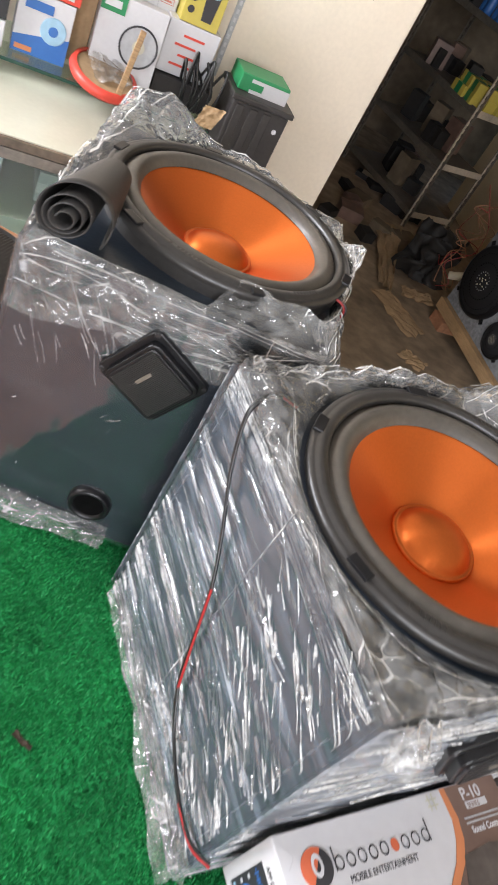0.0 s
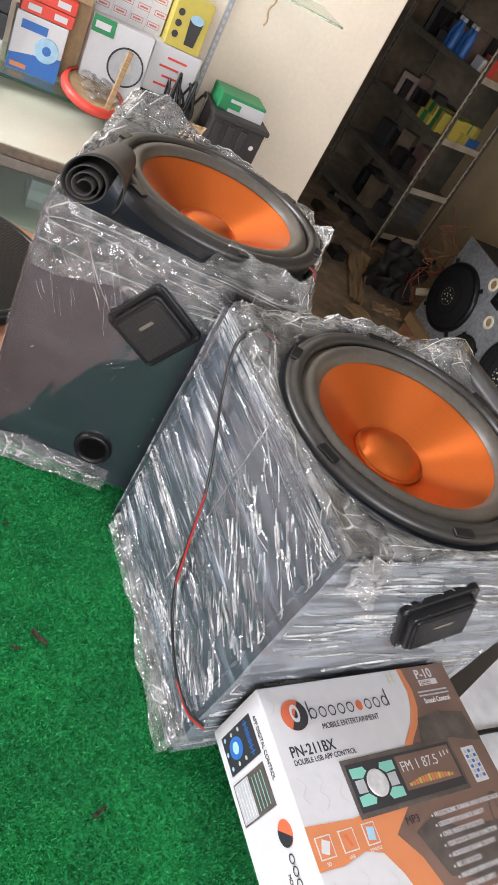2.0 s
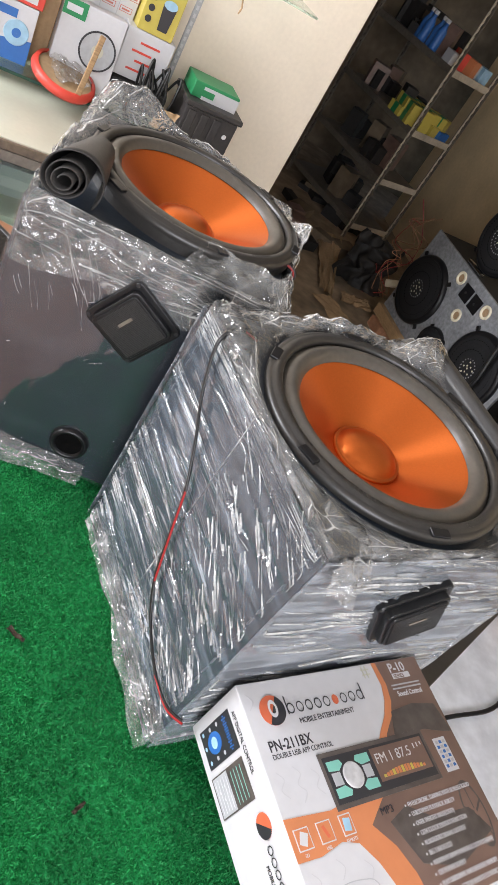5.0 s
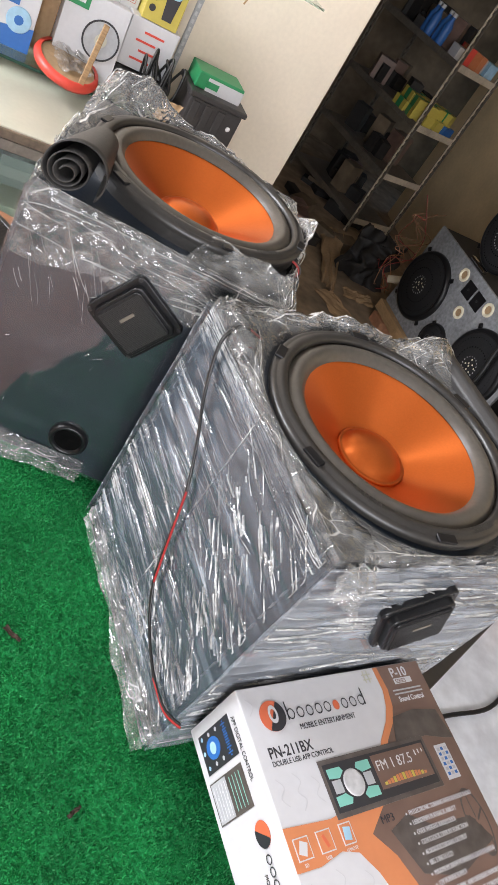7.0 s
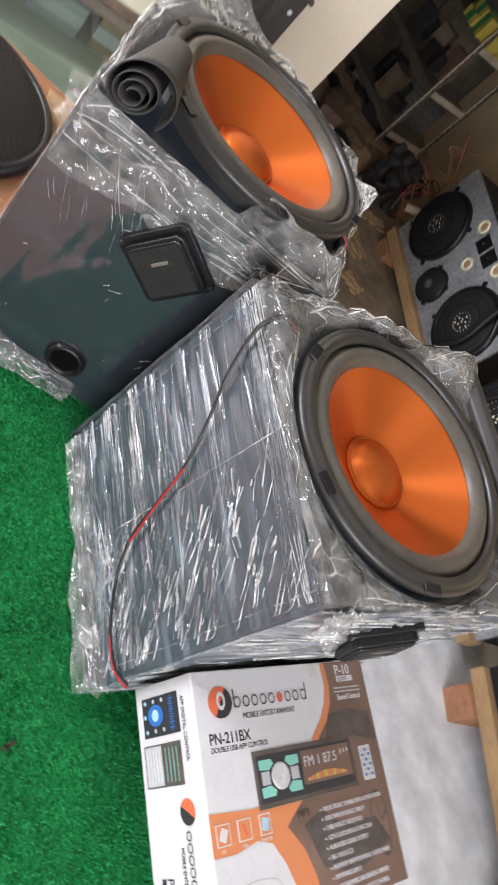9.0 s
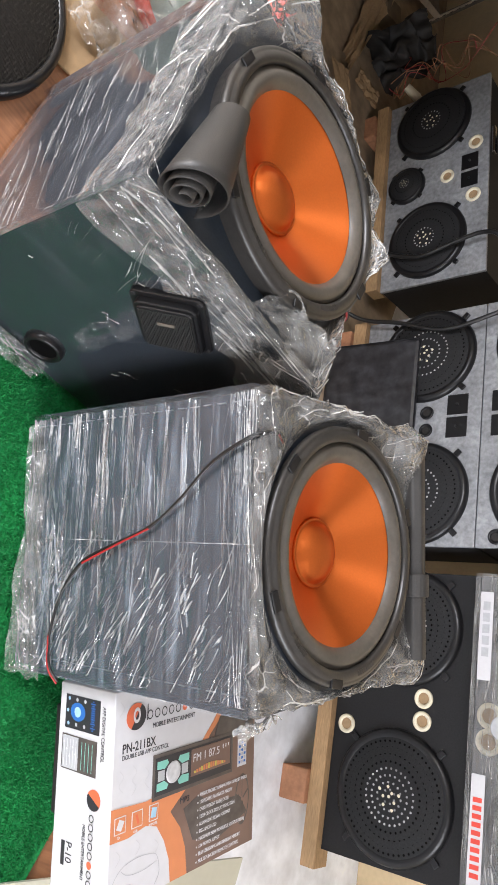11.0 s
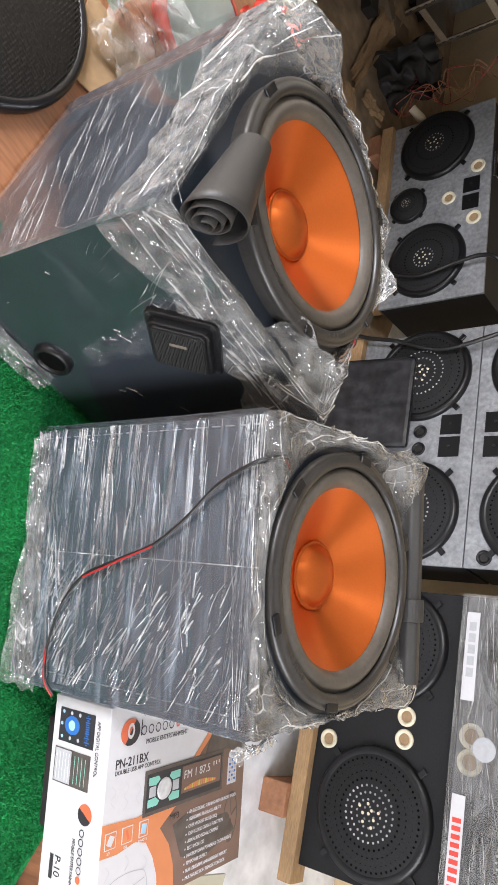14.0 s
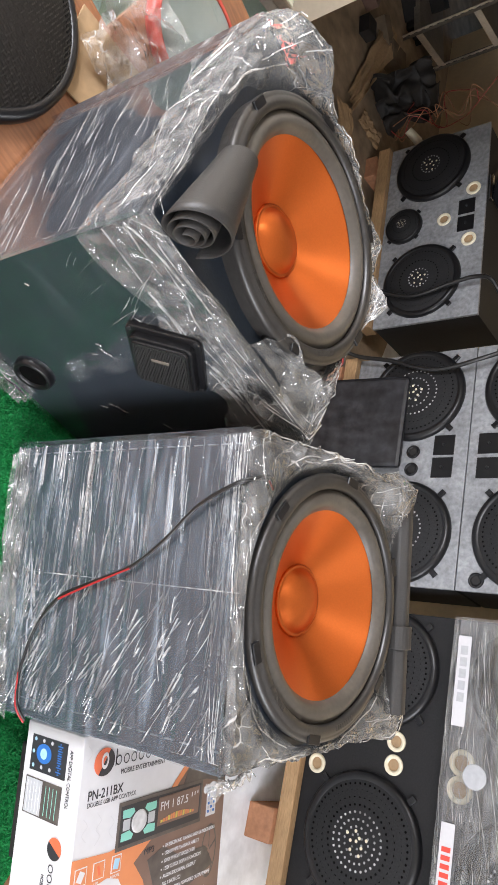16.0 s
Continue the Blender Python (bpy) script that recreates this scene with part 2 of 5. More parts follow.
def part(name, bm, mat, parent, label="", smooth=False):
    o = finish(name, bm, mat, smooth)
    o.parent = parent
    if label:
        o["label"] = label
    return o


def thing(name, m, label, category, group="", kind=""):
    e = new(name)
    e.empty_display_size = 0.05
    e.matrix_world = m
    return tagged(e, label, category, group, kind)


def box(x0, y0, z0, x1, y1, z1, bevel=0.0, m=None, bm=None, seg=2):
    bm = bm or bmesh.new()
    r = bmesh.ops.create_cube(bm, size=1)
    mt = Matrix.Translation(((x0 + x1) / 2, (y0 + y1) / 2, (z0 + z1) / 2)) @ Matrix.Diagonal((x1 - x0, y1 - y0, z1 - z0, 1))
    bmesh.ops.transform(bm, matrix=mt, verts=r["verts"])
    if bevel:
        es = list({e for v in r["verts"] for e in v.link_edges})
        got = bmesh.ops.bevel(bm, geom=es, offset=bevel, segments=seg, affect="EDGES", profile=0.5)
        vs = list({v for f in got["faces"] for v in f.verts} | {v for v in r["verts"] if v.is_valid})
    else:
        vs = r["verts"]
    if m is not None:
        bmesh.ops.transform(bm, matrix=m, verts=[v for v in vs if v.is_valid])
    return bm


def lathe(profile, n=64, m=None, bm=None, closed=False):
    """Turns (radius, height) pairs about z."""
    bm = bm or bmesh.new()
    rings = []
    for r, z in profile:
        if r <= 1e-6:
            rings.append([bm.verts.new((0, 0, z))])
        else:
            rings.append([bm.verts.new((r * math.cos(2 * math.pi * k / n), r * math.sin(2 * math.pi * k / n), z)) for k in range(n)])
    pairs = list(zip(rings, rings[1:]))
    if closed:
        pairs.append((rings[-1], rings[0]))
    for a, b in pairs:
        for k in range(n):
            j = (k + 1) % n
            if len(a) == 1 and len(b) > 1:
                bm.faces.new((a[0], b[j], b[k]))
            elif len(b) == 1 and len(a) > 1:
                bm.faces.new((a[k], a[j], b[0]))
            elif len(a) > 1:
                bm.faces.new((a[k], a[j], b[j], b[k]))
    bmesh.ops.recalc_face_normals(bm, faces=bm.faces)
    if m is not None:
        bmesh.ops.transform(bm, matrix=m, verts=[v for ring in rings for v in ring])
    return bm


def tube(points, r, n=8, bm=None):
    """A round cord along points (list of Vectors), smoothed."""
    bm = bm or bmesh.new()
    pts = [Vector(p) for p in points]
    fine = []
    for i in range(len(pts) - 1):
        p0, p1, p2, p3 = pts[max(i - 1, 0)], pts[i], pts[i + 1], pts[min(i + 2, len(pts) - 1)]
        for s in range(8):
            t = s / 8
            fine.append(0.5 * ((2 * p1) + (p2 - p0) * t + (2 * p0 - 5 * p1 + 4 * p2 - p3) * t * t + (3 * p1 - p0 - 3 * p2 + p3) * t ** 3))
    fine.append(pts[-1])
    last = None
    for i, p in enumerate(fine):
        d = (fine[min(i + 1, len(fine) - 1)] - fine[max(i - 1, 0)]).normalized()
        a = d.orthogonal().normalized() if last is None else (last - d * last.dot(d)).normalized()
        last = a
        b = d.cross(a)
        ring = [bm.verts.new(p + r * (a * math.cos(2 * math.pi * k / n) + b * math.sin(2 * math.pi * k / n))) for k in range(n)]
        if i:
            for k in range(n):
                bm.faces.new((old[k], old[(k + 1) % n], ring[(k + 1) % n], ring[k]))
        old = ring
    return bm


def text_part(name, body, size, mat, m, parent, label="", bold=0.0, squeeze=1.0):
    """Printed lettering as thin mesh; m puts its lower left corner."""
    cu = bpy.data.curves.new(name, "FONT")
    cu.body, cu.size, cu.extrude, cu.offset = body, size, 0.0002, bold
    tmp = bpy.data.objects.new(name, cu)
    scene.collection.objects.link(tmp)
    dg = bpy.context.evaluated_depsgraph_get()
    me = bpy.data.meshes.new_from_object(tmp.evaluated_get(dg))
    bpy.data.objects.remove(tmp)
    me.materials.clear()
    me.materials.append(mat)
    me.transform(m @ Matrix.Diagonal((squeeze, 1, 1, 1)))
    o = new(name, me)
    o.parent = parent
    if label:
        o["label"] = label
    return o


def ngon(points, depth, m=None, bm=None):
    """A flat plate from 2D points, depth thick along +z."""
    bm = bm or bmesh.new()
    a = [bm.verts.new((x, y, 0)) for x, y in points]
    b = [bm.verts.new((x, y, depth)) for x, y in points]
    bm.faces.new(a[::-1])
    bm.faces.new(b)
    for i in range(len(a)):
        j = (i + 1) % len(a)
        bm.faces.new((a[i], a[j], b[j], b[i]))
    if m is not None:
        bmesh.ops.transform(bm, matrix=m, verts=a + b)
    return bm


def rot2(angle):
    return pose(0, 0, 0, 0, 0, angle)


# ---------------------------------------------------------------- structure
FLOOR = -1.02


def slab0(points, z0, z1):
    return ngon(points, z1 - z0, pose(0, 0, z0))


def wall_between(name, a, b, z0, z1, thick, mat, label):
    """A wall with its visible face on the line a-b; its thickness lies to the left of a to b."""
    d = Vector((b[0] - a[0], b[1] - a[1], 0))
    m = pose(a[0], a[1], 0, 0, 0, math.degrees(math.atan2(d.y, d.x)))
    o = finish(name, box(0, 0, z0, d.length, thick, z1, 0.004), mat)
    o.matrix_world = m
    return tagged(o, label, "wall", kind="structure")


o = finish("floor", box(-4, -4, FLOOR - 0.1, 5, 8.2, FLOOR), CONCRETE)
tagged(o, "dusty pale grey stone floor with dark stains", "floor", kind="structure")
o = finish("ceiling", box(-4, -4, 2.3, 5, 8.2, 2.4), CEIL)
tagged(o, "plain off-white ceiling", "ceiling", kind="structure")
wall_between("wall_display", (-2.6, 1.62), (0.342, 2.994), FLOOR, 2.3, 0.12, PLASTER, "cream painted wall behind the glass display shelves")
wall_between("wall_side", (1.62, 6.4), (3.7, 0.0), FLOOR, 2.3, 0.12, BACKWALL, "yellowed cream wall behind the speaker boxes")
# these two back walls are coloured dark to carry the gloom there
wall_between("wall_end", (-1.5, 7.3), (2.0, 7.3), FLOOR, 2.3, 0.12, DIMBROWN, "end wall of the dim back room, darkened in its colour")
wall_between("wall_passage", (0.31, 3.1), (-1.2, 7.4), FLOOR, 2.3, 0.1, DIMBROWN, "wall of the dim back passage")
o = finish("back_floor", slab0([(0.3, 2.35), (2.3, 2.2), (2.3, 7.3), (-1.2, 7.3), (0.28, 3.1)], FLOOR, FLOOR + 0.004), BACKFLOOR)
tagged(o, "mottled brown floor of the back room", "floor", kind="structure")
wall_between("wall_right", (3.7, 0.0), (3.7, -3.0), FLOOR, 2.3, 0.12, PLASTER, "cream painted side wall")
wall_between("wall_left", (-2.6, 0.2), (-2.6, 1.62), FLOOR, 0.3, 0.12, PLASTER, "low cream wall beneath the side window")
wall_between("wall_front_left", (-2.6, -3.0), (-2.6, 0.2), FLOOR, 2.3, 0.12, PLASTER, "cream painted side wall")
wall_between("wall_front", (3.7, -3.0), (2.3, -3.0), FLOOR, 2.3, 0.12, PLASTER, "cream painted wall beside the open shopfront")
wall_between("wall_lintel", (2.3, -3.0), (-2.6, -3.0), 1.95, 2.3, 0.12, PLASTER, "cream painted lintel above the open shopfront")


# ---------------------------------------------------------------- table with green mat
def slab(points, z0, z1):
    return ngon(points, z1 - z0, pose(0, 0, z0))


table = thing("work_table", pose(0, 0, 0), "low brown wooden table with a black iron frame", "table")
EDGE_A, EDGE_B = Vector((0.72, 0.543, 0)), Vector((1.06, 0.978, 0))
TOP = [(-0.95, -0.55), (0.55, -0.55), (0.6, 0.2), (0.72, 0.543), (1.06, 0.978), (0.42, 1.33), (0.3, 1.75), (-0.14, 1.75), (-0.14, 1.3), (-0.95, 1.3)]
part("tabletop", slab(TOP, -0.032, -0.007), WOOD, table, "brown wood veneer top")
ed = (EDGE_B - EDGE_A)
em = pose(EDGE_A.x, EDGE_A.y, 0, 0, 0, math.degrees(math.atan2(ed.y, ed.x)))
part("edging", box(-0.05, 0.001, -0.04, ed.length + 0.02, 0.026, -0.001, 0.002, em), GREYEDGE, table, "worn grey edging strip")
part("frame_rail", box(-0.05, -0.03, -0.05, ed.length + 0.02, 0.0, -0.004, 0.002, em), IRON, table, "black iron rail")
for x, y in [(-0.9, -0.5), (0.26, -0.5), (0.98, 1.0), (-0.9, 1.26)]:
    part("leg", box(x - 0.02, y - 0.02, FLOOR, x + 0.02, y + 0.02, -0.033, 0.003), IRON, table)

MAT = [(0.43, -0.25), (0.5, -0.25), (0.56, 0.2), (0.68, 0.54), (0.62, 0.95), (0.3, 0.98), (-0.111, 0.82), (-0.125, 0.785), (-0.023, 0.6), (0.021, 0.516), (0.089, 0.389), (0.126, 0.318), (0.17, 0.241), (0.199, 0.188)]
o = finish("turf_mat", slab(MAT, -0.007, -0.002), TURF)
tagged(o, "green artificial turf mat lying on the table", "mat")
PALETHREAD = material("pale_frayed_thread", (0.3, 0.42, 0.3), 0.8, grain=0.5, scale=200)
part("frayed_edge", tube([(x, y, -0.002) for x, y in MAT[7:] + MAT[:1]], 0.0014, 6), PALETHREAD, o, "pale frayed edge of the backing", True)


def tufts(outline, count, seed):
    """Short bent blades of the mat, too many to count."""
    rng = np.random.default_rng(seed)
    pts = np.array(outline)
    lo, hi = pts.min(0), pts.max(0)
    q = rng.uniform(lo, hi, (count * 3, 2))
    inside = np.zeros(len(q), bool)
    for k in range(len(pts)):
        a, c = pts[k], pts[(k + 1) % len(pts)]
        cross = (a[1] > q[:, 1]) != (c[1] > q[:, 1])
        inside ^= cross & (q[:, 0] < (c[0] - a[0]) * (q[:, 1] - a[1]) / (c[1] - a[1] + 1e-12) + a[0])
    q = q[inside][:count]
    n = len(q)
    ang, ht, wd = rng.uniform(0, 6.283, n), rng.uniform(0.002, 0.005, n), rng.uniform(0.0009, 0.0018, n)
    lean = rng.normal(0, 0.0018, (n, 2))
    v = np.zeros((n, 3, 3))
    v[:, 0, 0], v[:, 0, 1] = q[:, 0] - wd * np.cos(ang), q[:, 1] - wd * np.sin(ang)
    v[:, 1, 0], v[:, 1, 1] = q[:, 0] + wd * np.cos(ang), q[:, 1] + wd * np.sin(ang)
    v[:, 2, :2], v[:, 2, 2] = q + lean, ht
    me = bpy.data.meshes.new("turf_blades")
    me.from_pydata(v.reshape(-1, 3).tolist(), [], np.arange(3 * n).reshape(n, 3).tolist())
    me.materials.append(TURF_BLADE)
    o = new("turf_blades", me)
    o.location.z = -0.0025
    return tagged(o, "short green plastic blades of the turf mat", "mat", kind="stuff")


TURF_BLADE = material("turf_blade_green", (0.01, 0.225, 0.056), 0.6, grain=0.5, scale=300, stain=0.35, stain_scale=9, spec=0.3)
tufts([(0.305, 0.0), (0.5, 0.0), (0.66, 0.5), (0.6, 0.7), (0.2, 0.78), (-0.11, 0.812), (-0.122, 0.785), (-0.02, 0.6), (0.024, 0.516), (0.092, 0.389), (0.129, 0.318), (0.173, 0.241), (0.202, 0.188)], 110000, 5)


# ---------------------------------------------------------------- wrapped woofer boxes
def film_side(w, h, amp, seed, along, nu=70, nv=60, sag=0.0):
    """A sheet of film over a side w by h (x, z), creased along its width, standing off along -y."""
    bm = bmesh.new()
    grid = []
    for j in range(nv + 1):
        row = []
        for i in range(nu + 1):
            u, v = i / nu, j / nv
            a, b = (u * 3, v * 26) if along else (u * 14, v * 7)
            n1 = noise.ridged_multi_fractal((a + seed, b, seed * 1.7), 1.0, 2.1, 4, 1.0, 2.0)
            n2 = noise.noise((u * 5 + seed, v * 5, seed))
            edge = min(1, 8 * u, 8 * (1 - u))
            y = -0.003 - amp * n1 * (0.35 + 0.65 * edge) - 0.002 * n2
            x = u * w
            z = v * h - sag * (1 - v) * (0.5 + 0.5 * noise.noise((u * 6, seed, 0)))
            row.append(bm.verts.new((x, y, z)))
        grid.append(row)
    for j in range(nv):
        for i in range(nu):
            bm.faces.new((grid[j][i], grid[j][i + 1], grid[j + 1][i + 1], grid[j + 1][i]))
    return bm


def crumple(w, d, h, cx, cy, r, seed, peaks, n=260, rows=16, turn_in=9.0, drop=0.07):
    """Loose crumpled film round the top edge, from the sides up and in to the woofer's rim. peaks: (angle, spread, height, reach)."""
    bm = bmesh.new()
    rings = []
    for j in range(rows + 1):
        v = j / rows
        ring = []
        for k in range(n):
            a = 2 * math.pi * k / n
            ca, sa = math.cos(a), math.sin(a)
            tx = (w - cx) / ca if ca > 1e-6 else (-cx / ca if ca < -1e-6 else 9)
            ty = (d - cy) / sa if sa > 1e-6 else (-cy / sa if sa < -1e-6 else 9)
            out = min(tx, ty) + 0.006
            lift, reach = 0.004, 0.0
            for pa, sp, hh, rr in peaks:
                dd = math.atan2(math.sin(a - pa), math.cos(a - pa)) / sp
                lift += hh * math.exp(-dd * dd)
                reach += rr * math.exp(-dd * dd)
            inner = max(r + 0.004, out - turn_in * (1 + 0.7 * noise.noise((ca * 3, sa * 3, seed))) - 2.2 * lift)
            if v < 0.35:
                s = v / 0.35
                low = drop * (1 + 0.35 * noise.noise((ca * 4 + seed, sa * 4, 1)))
                rad, z = out, h - low * (1 - s)
                rad += reach * 0.6 * s
            else:
                s = (v - 0.35) / 0.65
                rad = out + reach * (0.6 + 0.4 * math.sin(math.pi * s)) * (1 - s) + (inner - out) * s
                z = h + lift * math.sin(math.pi * s) + 0.006 * (1 - s) + 0.002
            q = (ca * 7 + seed, sa * 7, v * 3.0)
            n1 = noise.ridged_multi_fractal((q[0] * 0.75, q[1] * 0.75, q[2] * 0.8), 1.1, 2.2, 4, 1.0, 2.0) - 0.9
            n2 = noise.noise((ca * 16 + seed, sa * 16, v * 5))
            amp = 0.0075 * math.sin(math.pi * min(1, 0.12 + v)) if v < 0.95 else 0.001
            rad += amp * n1 * 0.9 + 0.0012 * n2 * (v > 0.1)
            z += 0.9 * amp * (n1 * 0.8 + 0.4 * n2)
            if v > 0.5:
                rad = max(rad, inner)
            ring.append(bm.verts.new((cx + rad * ca, cy + rad * sa, z)))
        rings.append(ring)
    folds = bmesh.new()
    rng = random.Random(int(seed * 10))
    for _ in range(110):
        j, k = rng.uniform(0, rows - 1), rng.uniform(0, n)
        dj, dk = rng.gauss(0, 0.45), rng.gauss(0, 1) * 2.2
        if abs(dk) < 0.8:
            dk = 0.8
        wd, prev = rng.uniform(0.0002, 0.0008), None
        for q in range(7):
            jj, kk = j + dj * q, k + dk * q
            if not 0 <= jj < rows - 0.01:
                break
            a, c = rings[int(jj)][int(kk) % n].co, rings[int(jj) + 1][int(kk) % n].co
            p = a.lerp(c, jj - int(jj)) + (a - Vector((cx, cy, h - 0.12))).normalized() * 0.002
            w = (c - a).normalized() * wd * math.sin(math.pi * (0.1 + 0.8 * q / 6))
            up = (a - Vector((cx, cy, h - 0.12))).normalized() * 0.0015
            row = (folds.verts.new(p - w), folds.verts.new(p + up), folds.verts.new(p + w))
            if prev:
                folds.faces.new((prev[0], row[0], row[1], prev[1]))
                folds.faces.new((prev[1], row[1], row[2], prev[2]))
            prev = row
    for a, b in zip(rings, rings[1:]):
        for k in range(n):
            bm.faces.new((a[k], a[(k + 1) % n], b[(k + 1) % n], b[k]))
    return bm, folds


def flap(points, seed, amp=0.006, nu=26, nv=26):
    """A loose crumpled tongue of film between four corners."""
    p = [Vector(q) for q in points]
    nrm = (p[1] - p[0]).cross(p[3] - p[0]).normalized()
    bm = bmesh.new()
    g = []
    for j in range(nv + 1):
        row = []
        for i in range(nu + 1):
            u, v = i / nu, j / nv
            q = (p[0] * (1 - u) + p[1] * u) * (1 - v) + (p[3] * (1 - u) + p[2] * u) * v
            n1 = noise.ridged_multi_fractal((u * 3 + seed, v * 3, seed), 0.9, 2.2, 5, 1.0, 2.0) - 0.9
            q = q + nrm * amp * n1 + Vector((noise.noise((u * 4, v * 4, seed)), noise.noise((u * 4, v * 4, seed + 9)), 0)) * amp * 1.4
            row.append(bm.verts.new(q))
        g.append(row)
    for j in range(nv):
        for i in range(nu):
            bm.faces.new((g[j][i], g[j][i + 1], g[j + 1][i + 1], g[j + 1][i]))
    return bm


def add_woofer(parent, cx, cy, h, R, turn, tip=0.0):
    c = pose(cx, cy, h, 0, tip, 0) @ rot2(turn)
    k = R / 0.158
    ring = part("basket_rim", lathe([(q * k, z) for q, z in [(0.138, 0.004), (0.1385, 0.009), (0.1405, 0.0118), (0.1495, 0.012), (0.151, 0.0095), (0.153, 0.0095), (0.1572, 0.008), (0.158, 0.003), (0.157, -0.001)]], 120, c), RUBBER, parent, "black ribbed rubber gasket rim", True)
    for a in range(0, 360, 60):
        part("mounting_notch", box(0.1475 * k, -0.012 * k, 0.009, 0.1585 * k, 0.012 * k, 0.0126, 0.001, c @ rot2(a)), PLASTIC, ring)
    part("surround", lathe([(q * k, z) for q, z in [(0.1125, -0.001), (0.1145, 0.002), (0.1175, 0.0062), (0.1215, 0.0092), (0.1255, 0.0102), (0.130, 0.0094), (0.134, 0.0068), (0.137, 0.0035), (0.1387, 0.003)]], 120, c), SURROUND, parent, "dark grey foam roll surround", True)
    prof = [((0.04 + 0.0735 * (1 - s)), -0.002 - 0.046 * s) for s in [0.0, 0.08, 0.2, 0.35, 0.5, 0.65, 0.8, 0.92, 1.0]] + [(0.034, -0.055), (0, -0.06)]
    cone = part("cone", lathe([(q * k, z) for q, z in prof], 120, c), COPPER, parent, "glossy copper-orange lacquered cone", True)
    capr = [(0.0445, -0.0475), (0.0447, -0.0435), (0.0438, -0.0418), (0.0424, -0.0414), (0.0412, -0.0424), (0.0395, -0.041), (0.037, -0.038), (0.033, -0.0345), (0.027, -0.0315), (0.019, -0.0292), (0.01, -0.028), (0, -0.0276)]
    part("dust_cap", lathe([(q * k, z) for q, z in capr], 96, c), COPPER, cone, "copper dust cap with a raised ring", True)
    rng = random.Random(3)
    marks = bmesh.new()
    for a0 in (18, 198, 258):
        for i in range(9):
            a = a0 + i * 1.9
            if rng.random() < 0.85:
                box(0.1415 * k, -0.0016, 0.0115, 0.1415 * k + 0.006, 0.0016, 0.0124, 0, c @ rot2(a), marks)
    part("embossing", marks, RUBBER, ring, "embossed marks on the rim")["kind"] = "stuff"
    return ring


def add_tweeter(parent, m, s=0.08):
    """A square horn tweeter with rounded corners, screws and a mesh front; local x, z in its face, -y to the front."""
    def plate(w, d, r, y0, y1):
        """A rounded square slab between two depths, its front edge softened."""
        out = []
        for k, (sx, sz) in enumerate([(1, 1), (-1, 1), (-1, -1), (1, -1)]):
            for q in range(6):
                a = radians(90 * k + 18 * q)
                out.append((sx * (w - r) + r * math.cos(a), sz * (d - r) + r * math.sin(a)))
        bm = bmesh.new()
        rings = [[bm.verts.new((x * g, y, z * g)) for x, z in out] for g, y in ((1, y0), (1, y1 + 0.0015), (0.985, y1 + 0.0004), (0.965, y1))]
        for p, c in zip(rings, rings[1:]):
            for i in range(len(out)):
                j = (i + 1) % len(out)
                bm.faces.new((p[i], p[j], c[j], c[i]))
        bm.faces.new(rings[-1])
        bmesh.ops.recalc_face_normals(bm, faces=bm.faces)
        bmesh.ops.transform(bm, matrix=m, verts=bm.verts)
        return bm

    f = part("tweeter", plate(s / 2, s / 2, s * 0.1, 0.001, -0.007), PLASTIC, parent, "black square tweeter plate with rounded corners")
    part("tweeter_bezel", plate(s * 0.42, s * 0.42, s * 0.1, -0.005, -0.0165), PLASTIC, f)
    part("tweeter_mesh", plate(s * 0.375, s * 0.375, s * 0.07, -0.015, -0.0195), PLASTIC, f, "fine black wire mesh")
    bm = bmesh.new()
    n = 30
    for i in range(n):
        q = -s * 0.33 + s * 0.66 * i / (n - 1)
        box(q - 0.0004, -0.0204, -s * 0.345, q + 0.0004, -0.019, s * 0.345, 0, m, bm)
        box(-s * 0.345, -0.0206, q - 0.0004, s * 0.345, -0.019, q + 0.0004, 0, m, bm)
    part("wire_grid", bm, MESH, f)["kind"] = "stuff"
    part("badge", box(-0.011, -0.0215, s * 0.1, 0.011, -0.0204, s * 0.1 + 0.005, 0.0006, m), STEEL, f, "small silver badge")
    for x in (-0.44, 0.44):
        for z in (-0.44, 0.44):
            part("screw", lathe([(0.0001, 0.0012), (0.0026, 0.0012), (0.0034, 0.0)], 12, m @ pose(x * s, -0.007, z * s, 90)), IRON, f)
    return f


def spiral_roll(r0, r1, turns, length, flare=0.0, n=120):
    """A rolled sheet along y."""
    bm = bmesh.new()
    prev = None
    for i in range(n + 1):
        t = i / n
        a = t * turns * 2 * math.pi
        r = r0 + (r1 - r0) * t + 0.0006 * math.sin(7 * a)
        v0 = bm.verts.new((r * math.cos(a), 0, r * math.sin(a) * 0.95))
        f = 1 + flare * t
        v1 = bm.verts.new((r * f * math.cos(a), length, r * f * math.sin(a)))
        if prev:
            bm.faces.new((prev[0], v0, v1, prev[1]))
        prev = (v0, v1)
    return bm


